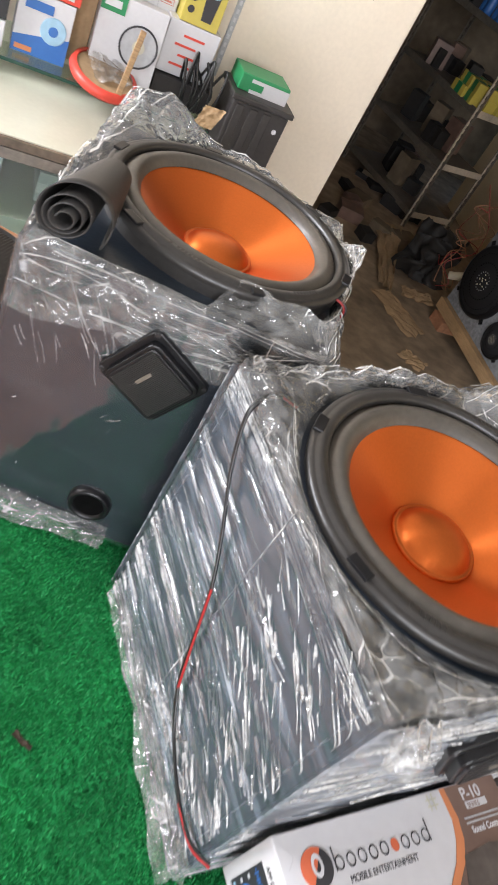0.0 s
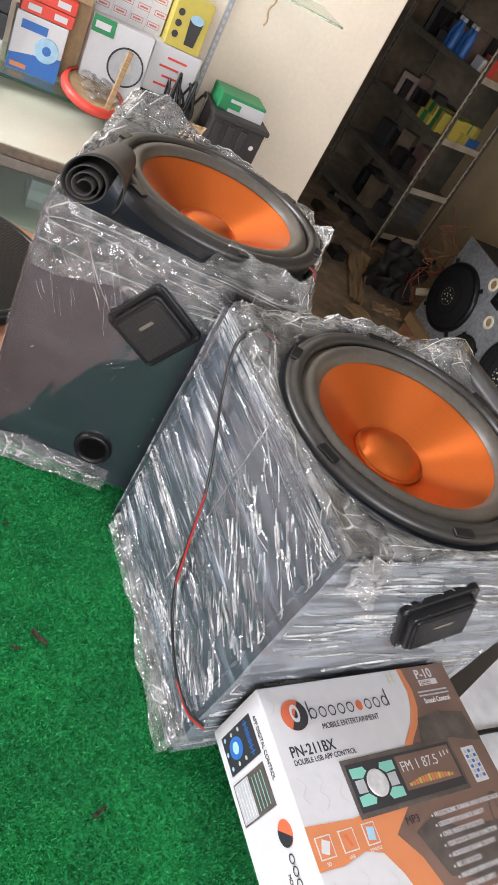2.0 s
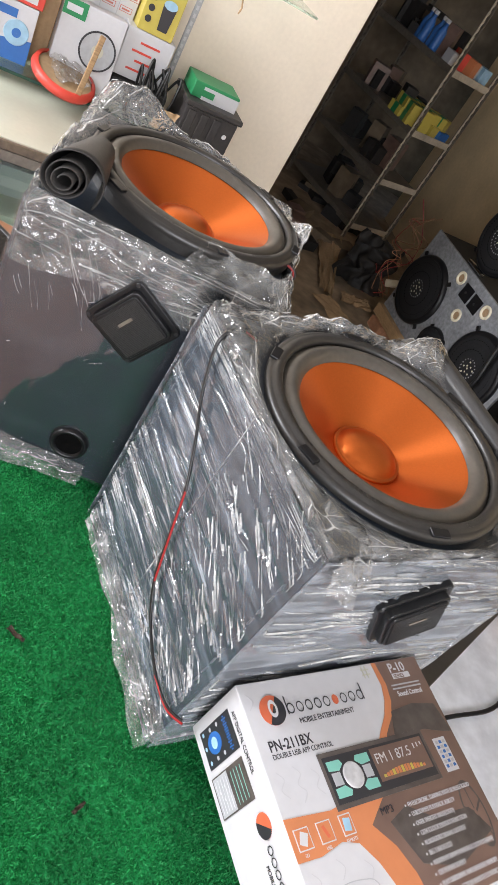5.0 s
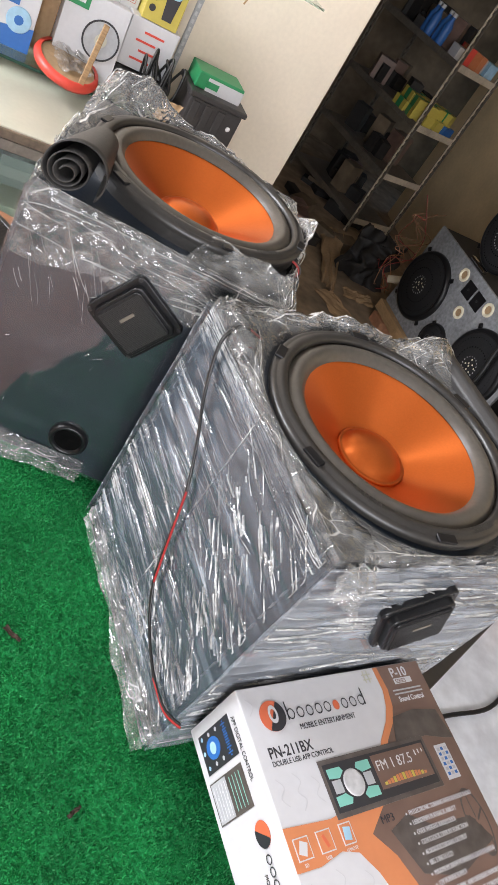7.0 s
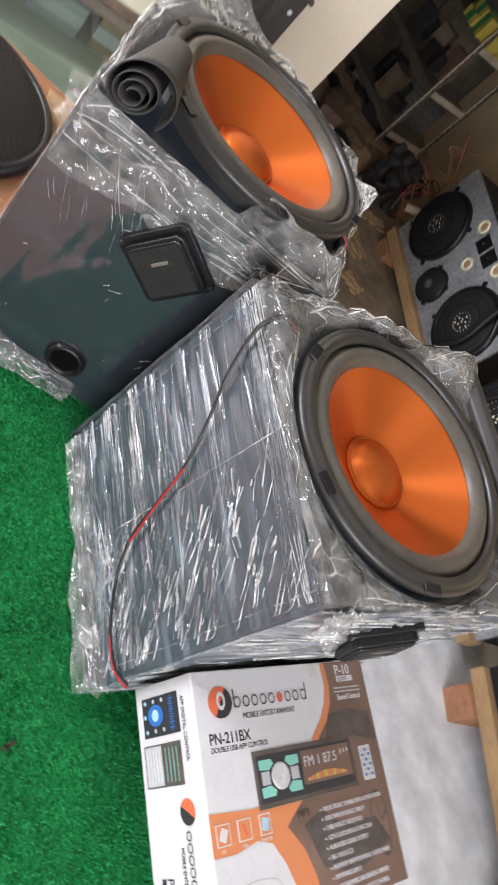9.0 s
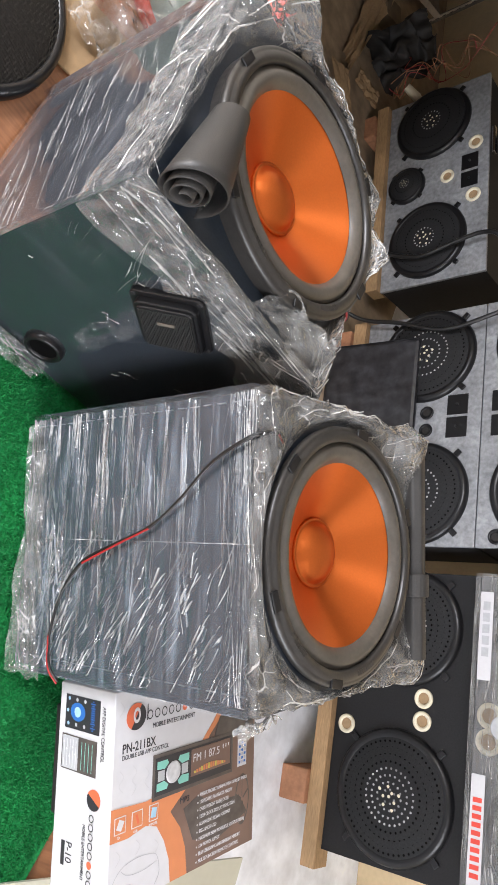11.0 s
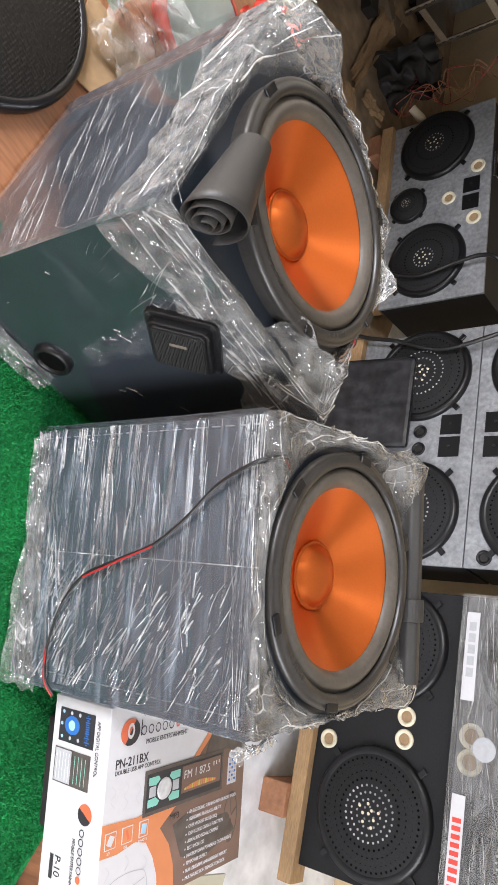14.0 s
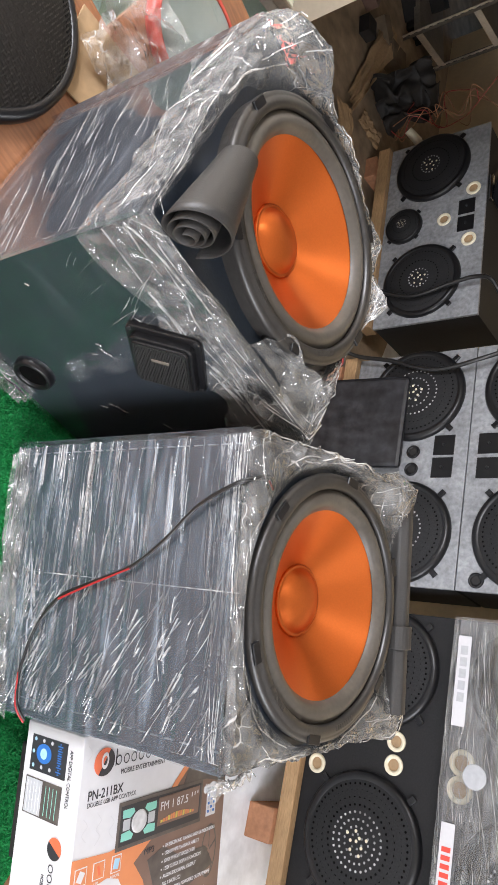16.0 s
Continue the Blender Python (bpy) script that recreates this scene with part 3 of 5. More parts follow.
def cloth_cone(r0, r1, turns, wide, length, n=220, m=8, thick=0.0019):
    """A thick sheet rolled along y whose last turn opens to the side, tapering to the back."""
    bm = bmesh.new()
    prev = None
    full = turns / (turns + 0.55)
    for i in range(n + 1):
        t = i / n
        a = math.pi * 0.9 - t * (turns + 0.55) * 2 * math.pi
        r = r0 + (r1 - r0) * min(1, t / full)
        if t > full:
            r += (wide - r1) * ((t - full) / (1 - full)) ** 1.2
        sides = []
        for out in (0, thick):
            row = []
            for j in range(m + 1):
                v = j / m
                k = 1 - 0.42 * v
                x, z = (r + out) * k * math.cos(a), (r + out) * k * math.sin(a)
                z = max(z, -0.034 + 0.024 * v + out)
                row.append(bm.verts.new((x + 0.012 * v, length * v - 0.016 * (1 - t) + 0.012 * (x / wide), z - 0.008 * v)))
            sides.append(row)
        if prev:
            for j in range(m):
                bm.faces.new((prev[0][j], sides[0][j], sides[0][j + 1], prev[0][j + 1]))
                bm.faces.new((prev[1][j + 1], sides[1][j + 1], sides[1][j], prev[1][j]))
            bm.faces.new((prev[1][0], sides[1][0], sides[0][0], prev[0][0]))
        prev = sides
    for j in range(m):
        bm.faces.new((prev[0][j], prev[1][j], prev[1][j + 1], prev[0][j + 1]))
    return bm


def cabinet(w, d, h, cx, cy, r, n=96):
    """A box with a round well in its top."""
    bm = bmesh.new()
    def edge(a, e):
        ca, sa = math.cos(a), math.sin(a)
        tx = (w - e - cx) / ca if ca > 1e-6 else ((e - cx) / ca if ca < -1e-6 else 9)
        ty = (d - e - cy) / sa if sa > 1e-6 else ((e - cy) / sa if sa < -1e-6 else 9)
        t = min(tx, ty)
        return cx + t * ca, cy + t * sa
    angles = sorted([2 * math.pi * k / n for k in range(n)] + [math.atan2(y - cy, x - cx) % (2 * math.pi) for x in (0, w) for y in (0, d)])
    rows = [[(*edge(a, 0.0), 0.004) for a in angles], [(*edge(a, 0.0), h - 0.004) for a in angles], [(*edge(a, 0.0012), h - 0.0012) for a in angles], [(*edge(a, 0.004), h) for a in angles],
            [(cx + r * math.cos(a), cy + r * math.sin(a), h) for a in angles], [(cx + r * math.cos(a), cy + r * math.sin(a), h - 0.12) for a in angles]]
    rings = [[bm.verts.new(p) for p in row] for row in rows]
    for a, c in zip(rings, rings[1:]):
        for k in range(len(angles)):
            q = (k + 1) % len(angles)
            bm.faces.new((a[k], a[q], c[q], c[k]))
    bm.faces.new(rings[-1])
    bm.faces.new(rings[0][::-1])
    return bm


def creases(w, h, count, seed, tilt, spread, off, long, wide, zone=(0, 1, 0, 1)):
    """Sharp raised folds of film on a side w by h: thin tapered slivers. tilt, spread: degrees from the horizontal."""
    rng = random.Random(seed)
    bm = bmesh.new()
    for k in range(count):
        x, z = w * rng.uniform(zone[0], zone[1]), h * rng.uniform(zone[2], zone[3])
        a = radians(tilt + rng.gauss(0, spread))
        n = 7
        ln = long * rng.lognormvariate(-0.5, 0.55)
        wd = wide * rng.lognormvariate(-0.3, 0.6)
        bend = rng.uniform(-0.1, 0.1)
        lift = min(0.003, wide * rng.uniform(1.5, 5))
        side = rng.choice((-1, 1))
        prev = None
        for i in range(n):
            t = i / (n - 1)
            q = (t - 0.5) * ln
            aa = a + bend * (t - 0.5) * 2 + rng.uniform(-0.025, 0.025)
            px, pz = x + q * math.cos(aa), z + q * math.sin(aa)
            px, pz = min(max(px, 0.002), w - 0.002), min(max(pz, 0.002), h)
            hw = wd * (math.sin(math.pi * (0.06 + 0.9 * t))) * rng.uniform(0.6, 1.2)
            dx, dz = -math.sin(a) * hw, math.cos(a) * hw
            p = [bm.verts.new((px - dx, -off, pz - dz)), bm.verts.new((px + side * dx * 0.3, -off - lift, pz + side * dz * 0.3)), bm.verts.new((px + dx, -off, pz + dz))]
            if prev:
                bm.faces.new((prev[0], p[0], p[1], prev[1]))
                bm.faces.new((prev[1], p[1], p[2], prev[2]))
            prev = p
    return bm


def add_creases(parent, m, bm, mat=None):
    o = part("film_creases", bm, mat or CREASE, parent, "sharp whitish creases in the film", True)
    o.matrix_basis = m
    o["kind"] = "stuff"
    return o


def stitches(parent, m, w, h, inset):
    """A dashed seam down both upright edges of a side."""
    bm = bmesh.new()
    for x in (inset, w - inset):
        for k in range(int(h / 0.021)):
            box(x - 0.0005, -0.0022, 0.012 + 0.021 * k, x + 0.0005, 0.001, 0.024 + 0.021 * k, 0, None, bm)
    o = part("stitching", bm, GREY, parent, "pale dashed stitching along the seams")
    o.matrix_basis = m
    o["kind"] = "stuff"


def speaker(name, m, w, d, h, wc, R, label, turn, tip=0.0, lift=0.0):
    t = thing(name, m, label, "speaker", "wrapped woofer boxes")
    part("cabinet", cabinet(w, d, h, wc[0], wc[1], R * 0.86), VINYL, t, "dark vinyl-covered cabinet")
    if tip:
        part("spacer_ring", lathe([(R * 0.86, -0.002), (R * 0.97, -0.002), (R * 0.97, 0.008), (R * 0.86, 0.008)], 64, pose(wc[0], wc[1], h, 0, tip * 0.5, 0), closed=True), RUBBER, t)
    if lift:
        part("spacer_ring", lathe([(R * 0.88, 0), (R * 0.985, 0), (R * 0.985, lift + 0.001), (R * 0.88, lift + 0.001)], 72, pose(wc[0], wc[1], h), closed=True), RUBBER, t, "black rubber ring under the woofer")
    add_woofer(t, wc[0], wc[1], h + lift + abs(math.sin(radians(tip))) * R, R, turn, tip)
    return t


# near box
MA = pose(0.363, 0.344, 0, 0, 0, 30.5)
WA, DA, HA = 0.385, 0.341, 0.412
box_a = speaker("woofer_box", MA, WA, DA, HA, (0.168, 0.165), 0.159, "black woofer box in clear film, copper cone facing up", 20, -3.0)
add_tweeter(box_a, pose(0.186, -0.006, 0.31, 0, -30, 0), 0.092)
part("side_film", film_side(DA + 0.014, HA - 0.004, 0.0035, 3.1, True), FILM_A, box_a, "clear stretch film with long creases", True).matrix_basis = pose(-0.001, DA + 0.007, 0.004, 0, 0, -90)
part("side_film", film_side(WA + 0.014, HA - 0.004, 0.002, 7.7, True), FILM_D, box_a, "clear stretch film", True).matrix_basis = pose(-0.007, -0.001, 0.004)
part("side_film", film_side(DA + 0.014, HA - 0.004, 0.002, 12.7, True), FILM_B, box_a, "clear stretch film", True).matrix_basis = pose(WA + 0.001, -0.002, 0.004, 0, 0, 90)
part("side_film", film_side(WA + 0.014, HA - 0.004, 0.002, 17.7, True), FILM_B, box_a, "clear stretch film", True).matrix_basis = pose(WA + 0.002, DA + 0.001, 0.004, 0, 0, 180)
sheet, folds = crumple(WA, DA, HA, 0.168, 0.165, 0.159, 2.0, [(0.72, 0.16, 0.03, 0.03), (-0.72, 0.14, 0.012, 0.03), (1.5, 0.5, 0.02, 0.0), (2.5, 0.25, 0.008, 0.004)], drop=0.009)
part("loose_film", sheet, FILM_C, box_a, "crumpled loose film round the top")
add_creases(box_a, Matrix(), folds)
part("film_skirt", flap([(-0.016, DA * 0.96, 0.012), (-0.024, -0.006, 0.008), (-0.004, -0.016, 0.06), (-0.004, DA, 0.035)], 4.0, 0.0075, 60, 14), FILM_C, box_a, "gathered film at the foot", True)
part("film_tongue", flap([(-0.005, -0.02, HA - 0.02), (0.02, -0.035, HA - 0.03), (0.05, -0.012, HA + 0.004), (0.005, -0.004, HA + 0.01)], 6.0, 0.006), FILM_C, box_a, "loose tongue of film at the corner", True)
part("cloth_roll", spiral_roll(0.006, 0.017, 4, DA * 0.86), LEATHER, box_a, "rolled black grille cloth", True).matrix_basis = pose(WA - 0.027, 0.02, HA + 0.017)
part("roll_band", lathe([(0.0185, -0.016), (0.0195, -0.015), (0.0195, 0.015), (0.0185, 0.016)], 24, pose(WA - 0.027, DA * 0.36, HA + 0.017, 90)), LEATHER, box_a)
LA = pose(-0.001, DA + 0.002, 0.004, 0, 0, -90)
HS = HA - 0.004
# long streaks over the far half, thickest towards the foot; short slanting ones past the overlap
add_creases(box_a, LA, creases(DA, HS, 100, 1, 0, 1.4, 0.005, 0.13, 0.0003, (0, 0.52, 0, 1)))
add_creases(box_a, LA, creases(DA, HS, 44, 22, 0, 2, 0.005, 0.14, 0.0006, (0, 0.6, 0.0, 0.55)))
add_creases(box_a, LA, creases(DA, HS, 18, 23, 0, 1.2, 0.0045, 0.22, 0.0026, (0.02, 0.5, 0.02, 0.95)), CREASE_SOFT)
add_creases(box_a, LA, creases(DA, HS, 18, 24, 3, 4, 0.0045, 0.16, 0.003, (0.1, 0.95, 0.0, 0.4)), CREASE_SOFT)
add_creases(box_a, LA, creases(DA, HS, 150, 2, -33, 8, 0.0055, 0.045, 0.00045, (0.52, 0.98, 0.02, 0.94)))
add_creases(box_a, LA, creases(DA, HS, 60, 27, -30, 9, 0.0055, 0.055, 0.0008, (0.52, 0.98, 0.02, 0.9)))
add_creases(box_a, LA, creases(DA, HS, 30, 25, -8, 10, 0.0055, 0.06, 0.0014, (0.45, 0.98, 0.02, 0.6)), CREASE_SOFT)
add_creases(box_a, LA, creases(DA, HS, 50, 3, 4, 7, 0.005, 0.07, 0.0006, (0, 1, 0, 0.22)))
add_creases(box_a, LA, creases(DA, HS, 26, 5, 1, 1.5, 0.005, 0.26, 0.0004, (0, 1, 0.93, 1)))
FA = pose(-0.002, -0.001, 0.004)
add_creases(box_a, FA, creases(WA, HS, 70, 4, -6, 7, 0.005, 0.16, 0.0005))
add_creases(box_a, FA, creases(WA, HS, 34, 26, -4, 5, 0.0045, 0.2, 0.003), CREASE_SOFT)
stitches(box_a, LA, DA, HA, 0.012)
part("film_seam", box(DA * 0.5, -0.0075, 0.0, DA * 0.5 + 0.0012, -0.006, HA, 0), CREASE, box_a, "overlapping film edge").matrix_basis = LA
pts = [(0.034, 0.288, HA + 0.01), (0.02, 0.297, HA + 0.013), (0.002, 0.294, HA + 0.011), (-0.013, 0.286, HA - 0.006), (-0.015, 0.261, HA - 0.055), (-0.016, 0.221, HA - 0.1), (-0.016, 0.19, HA - 0.146), (-0.016, 0.168, HA - 0.206), (-0.016, 0.145, HA - 0.265), (-0.017, 0.105, HA - 0.301), (-0.018, 0.05, HA - 0.32), (-0.015, 0.01, HA - 0.321), (-0.002, -0.012, HA - 0.318)]
part("black_lead", tube(pts, 0.0019), WIRE_BLACK, box_a, "thin black speaker wire", True)
two = [(x - 0.0006, y - 0.0028, z - 0.0012) for x, y, z in pts]
part("red_lead", tube(two[0:2], 0.0015), WIRE_RED, box_a, "thin red speaker wire", True)
part("second_lead", tube(two[1:7], 0.0015), WIRE_BLACK, box_a, "", True)
part("red_lead", tube(two[6:9], 0.0014), WIRE_RED, box_a, "", True)
part("second_lead", tube(two[8:11], 0.0015), WIRE_BLACK, box_a, "", True)
part("red_lead", tube(two[10:], 0.0016), WIRE_RED, box_a, "", True)

# far box
MB = pose(-0.058, 0.689, 0, 0, 0, 4.5)
WB, DB, HB = 0.336, 0.364, 0.402
box_b = speaker("woofer_box", MB, WB, DB, HB, (0.186, 0.197), 0.163, "black woofer box in film with tweeter and bass port", 50, 0.0, 0.015)
add_tweeter(box_b, pose(0.171, -0.005, 0.308, 0, -60, 0), 0.092)
part("port", lathe([(0.02, -0.0085), (0.0215, -0.011), (0.025, -0.0135), (0.028, -0.011), (0.0295, -0.003), (0.0295, 0.001)], 40, pose(0.165, 0, 0.065, -90)), PLASTIC, box_b, "round black bass port", True)
# flat disc, its black standing for the unlit depth of the port
part("port_throat", lathe([(0.0001, -0.0072), (0.0215, -0.0085)], 40, pose(0.165, 0, 0.065, -90)), WELL, box_b)
part("side_film", film_side(WB + 0.014, HB - 0.004, 0.0007, 23.1, False), FILM_B, box_b, "tight clear stretch film", True).matrix_basis = pose(-0.007, -0.001, 0.004)
part("side_film", film_side(DB + 0.014, HB - 0.004, 0.0003, 27.7, True), FILM_E, box_b, "tight clear stretch film", True).matrix_basis = pose(-0.001, DB + 0.007, 0.004, 0, 0, -90)
part("side_film", film_side(DB + 0.014, HB - 0.004, 0.002, 32.7, True), FILM_B, box_b, "clear stretch film", True).matrix_basis = pose(WB + 0.001, -0.002, 0.004, 0, 0, 90)
part("side_film", film_side(WB + 0.014, HB - 0.004, 0.002, 37.7, True), FILM_B, box_b, "clear stretch film", True).matrix_basis = pose(WB + 0.002, DB + 0.001, 0.004, 0, 0, 180)
sheet, folds = crumple(WB, DB, HB, 0.186, 0.197, 0.165, 11.0, [(2.3, 0.3, 0.055, 0.012), (-0.75, 0.2, 0.012, 0.015), (0.3, 0.2, 0.03, 0.03), (1.6, 0.4, 0.02, 0.0)], turn_in=0.012, drop=0.075)
part("loose_film", sheet, FILM_C, box_b, "crumpled loose film round the top")
add_creases(box_b, Matrix(), folds)
part("film_tongue", flap([(0.17, -0.007, HB - 0.03), (WB, -0.007, HB - 0.02), (WB - 0.004, 0.052, HB + 0.026), (0.215, 0.05, HB + 0.03)], 16.0, 0.008), FILM_C, box_b, "loose tongue of film folded over the rim")
part("film_skirt", flap([(0.02, -0.03, 0.0), (WB * 0.6, -0.02, 0.0), (WB * 0.6, -0.004, 0.03), (0.0, -0.004, 0.03)], 14.0), FILM_C, box_b, "gathered film at the foot", True)
part("cloth_roll", cloth_cone(0.006, 0.0265, 3.0, 0.047, 0.13), LEATHER, box_b, "rolled black grille cloth, its outer turn falling open", True).matrix_basis = pose(0.031, 0.004, HB + 0.037, 0, 0, 2)
FB, LB = pose(-0.002, -0.001, 0.004), pose(-0.001, DB + 0.002, 0.004, 0, 0, -90)
add_creases(box_b, FB, creases(WB, HB, 12, 11, 50, 25, 0.004, 0.016, 0.0003, (0, 1, 0.1, 0.8)))
add_creases(box_b, FB, creases(WB, HB, 34, 12, -62, 5, 0.004, 0.07, 0.0003, (0.04, 0.5, 0.68, 0.88)))
add_creases(box_b, FB, creases(WB, HB, 18, 13, 2, 4, 0.004, 0.13, 0.0006, (0, 1, 0.86, 1)))
add_creases(box_b, LB, creases(DB, HB, 80, 14, 20, 3, 0.004, 0.17, 0.00014, (0, 1, 0.2, 1)))

pts = [(WB - 0.03, 0.14, HB + 0.016), (WB + 0.01, 0.13, HB + 0.012), (WB + 0.012, 0.125, HB - 0.02), (WB + 0.012, 0.12, HB - 0.12), (WB + 0.012, 0.11, HB - 0.3)]
part("red_lead", tube(pts, 0.0016), WIRE_RED, box_b, "thin red speaker wire", True)
part("black_lead", tube([(x + 0.003, y + 0.003, z) for x, y, z in pts], 0.0016), WIRE_BLACK, box_b, "thin black speaker wire", True)

# ---------------------------------------------------------------- car stereo carton on a black box
MR = pose(0.385, 0.339, 0, 0, 0, 31.2)


def carton():
    L, D, Z0, Z1 = 0.287, 0.256, 0.08, 0.188
    t = thing("stereo_carton", MR, "white and orange printed carton of a car stereo", "box")
    part("carton_body", box(0, -D, Z0, L, 0, Z1, 0.0015), WHITE, t, "glossy white card")
    up = lambda x, y, e=0.0: pose(x, -y, Z1 + 0.0002 + e)

    def field(name, points, e, mat, label="", parent=None):
        return part(name, ngon([(x, -y) for x, y in points][::-1], 0.0003, up(0, 0, e)), mat, parent or t, label)

    def rect(name, x0, y0, x1, y1, e, mat, label="", parent=None):
        return part(name, box(x0, -y1, 0, x1, -y0, 0.0003, 0, up(0, 0, e)), mat, parent or t, label)

    def line(name, points, r, e, mat, parent=None):
        bm = tube([(x, -y, 0) for x, y in points], r, 6)
        bmesh.ops.transform(bm, matrix=up(0, 0, e) @ Matrix.Diagonal((1, 1, 0.25, 1)), verts=bm.verts)
        return part(name, bm, mat, parent or t)

    # brown field with the ribbon that bounds it
    edge = [(0.212, 0.001), (0.2145, 0.03), (0.21, 0.05), (0.199, 0.068), (0.18, 0.085), (0.163, 0.11), (0.15, 0.135), (0.128, 0.15), (0.105, 0.167), (0.125, 0.192), (0.136, 0.22), (0.141, 0.255)]
    inner = [(0.205, 0.001), (0.206, 0.03), (0.2, 0.048), (0.189, 0.065), (0.17, 0.083), (0.15, 0.107), (0.13, 0.125), (0.1, 0.137), (0.06, 0.1425), (0.001, 0.138), (0.001, 0.177), (0.03, 0.178), (0.06, 0.172), (0.08, 0.178), (0.095, 0.2), (0.105, 0.225), (0.109, 0.255)]
    field("brown_panel", edge + [(L - 0.0015, 0.255), (L - 0.0015, 0.001)], 0.0, BROWN, "dark brown printed panel")
    field("orange_ribbon", edge + inner[::-1], 0.0001, ORANGE, "orange printed ribbon")
    field("dim_car_shape", [(0.202, 0.062), (0.24, 0.058), (0.277, 0.064), (0.284, 0.1), (0.27, 0.098), (0.24, 0.09), (0.21, 0.092), (0.19, 0.09)], 0.0004, PANELGREY)
    field("dim_car_shape", [(0.13, 0.17), (0.16, 0.16), (0.19, 0.178), (0.25, 0.182), (0.27, 0.21), (0.2, 0.23), (0.15, 0.215)], 0.0004, PANELGREY)
    wheel = part("wheel_picture", lathe([(0.021, 0.0002), (0.024, 0.0002)], 32, up(0.258, 0.19, 0.0004) @ Matrix.Diagonal((0.7, 1.5, 1, 1))), PANELGREY, t, "faint printed picture of a wheel")
    for q in range(5):
        part("wheel_spoke", box(0.003, -0.001, 0, 0.021, 0.001, 0.0002, 0, up(0.258, 0.19, 0.0004) @ Matrix.Diagonal((0.7, 1.5, 1, 1)) @ rot2(72 * q + 20)), PANELGREY, wheel)
    # round mark and the row of plain shapes beside it
    part("logo_disc", lathe([(0.0001, 0.0006), (0.0165, 0.0006), (0.0165, 0)], 40, up(0.036, 0.034)), REDORANGE, t, "round orange-red mark")
    part("logo_half", ngon([(0.0165 * math.cos(q), 0.0165 * math.sin(q)) for q in [radians(w) for w in range(-120, 61, 10)]], 0.0008, up(0.036, 0.034)), INK, t)
    part("logo_cut", lathe([(0.0042, 0.001), (0.0075, 0.001)], 28, up(0.0365, 0.0325) @ Matrix.Diagonal((0.8, 1.3, 1, 1))), WHITE, t)
    for i in range(9):
        x = 0.06 + 0.0132 * i
        sq = up(x, 0.0355, 0.0004) @ Matrix.Diagonal((0.9, 1.1, 1, 1))
        if i == 5:
            part("name_mark", lathe([(0.0001, 0.0003), (0.0052, 0.0003)], 24, sq), REDORANGE, t)
        else:
            part("name_mark", lathe([(0.0042, 0.0003), (0.0056, 0.0003)], 24, sq), INK, t)
        if i in (0, 8):
            rect("name_stem", x - (0.0052 if i == 0 else -0.0038), 0.0215, x + (-0.0038 if i == 0 else 0.0052), 0.0415, 0.0004, INK)
    text_part("slogan", "MOBILE ENTERTAINMENT", 0.0088, INK, up(0.066, 0.0535), t, squeeze=0.8)
    text_part("model_line", "PN-211BX", 0.0158, INK, up(0.0145, 0.0755), t, bold=0.0002, squeeze=0.84)
    text_part("control_line", "DOUBLE USB APP CONTROL", 0.0078, INK, up(0.015, 0.0835), t, squeeze=0.82)
    text_part("series", "P-10", 0.0165, WHITE, up(0.23, 0.0165, 0.0004), t, bold=0.0003, squeeze=0.95)
    rect("series_plate", 0.231, 0.0185, 0.2615, 0.0255, 0.0004, WHITE)
    text_part("series_word", "SERIES", 0.0072, BROWN, up(0.233, 0.0248, 0.0008), t, squeeze=0.9)
    for yy in (0.032, 0.0365):
        rect("small_print", 0.222, yy, 0.272, yy + 0.0018, 0.0004, GREY)
    text_part("sound_line", "Sound Control", 0.0088, WHITE, up(0.226, 0.047, 0.0004), t, bold=0.0002, squeeze=0.82)
    for q in range(2):
        rect("small_cross", 0.183, 0.007 + 0.006 * q, 0.197, 0.0085 + 0.006 * q, 0.0001, CREAM)
        rect("small_cross", 0.1855 + 0.006 * q, 0.003, 0.187 + 0.006 * q, 0.018, 0.0002, CREAM)
    # picture of the stereo
    pic = part("stereo_picture", box(0.069, -0.146, 0, 0.233, -0.0885, 0.0009, 0.0003, up(0, 0)), PANELGREY, t, "printed picture of a car stereo")
    rect("picture_face", 0.073, 0.0935, 0.229, 0.141, 0.0008, INK, "", pic)
    rect("picture_display", 0.142, 0.0965, 0.226, 0.132, 0.0011, BROWN, "", pic)
    text_part("display_text", "FM 1 87.5", 0.0155, WHITE, up(0.145, 0.1135, 0.0014), pic, squeeze=0.92)
    for q in range(3):
        rect("display_mark", 0.209 + 0.006 * q, 0.102, 0.2105 + 0.006 * q, 0.108 - 0.001 * q, 0.0014, WHITE, "", pic)
    for i in range(14):
        hh = 0.003 + 0.0045 * math.sin(math.pi * i / 13)
        rect("meter_bar", 0.148 + i * 0.0049, 0.1285 - hh, 0.1517 + i * 0.0049, 0.1285, 0.0014, ORANGE if i % 3 else YELLOW, "", pic)
    part("knob", lathe([(0.0001, 0.0022), (0.0125, 0.0022), (0.014, 0.0014)], 36, up(0.107, 0.117)), BRUSHED, pic, "silver printed knob")
    for sx in (-1, 1):
        for sy in (-1, 1):
            field("key", [(0.107 + sx * p, 0.117 + sy * q) for p, q in [(0.009, 0.0135), (0.012, 0.0185), (0.0305, 0.0185), (0.0305, 0.009), (0.0165, 0.0075)]][:: sx * sy], 0.0009, TEAL, "", pic)
        rect("grey_key", 0.107 + sx * 0.0225 - 0.006, 0.1105, 0.107 + sx * 0.0225 + 0.006, 0.1235, 0.001, GREY, "", pic)
    # remote
    rem = rect("remote_picture", 0.245, 0.1035, 0.266, 0.1425, 0.0004, WHITE, "printed picture of a remote control")
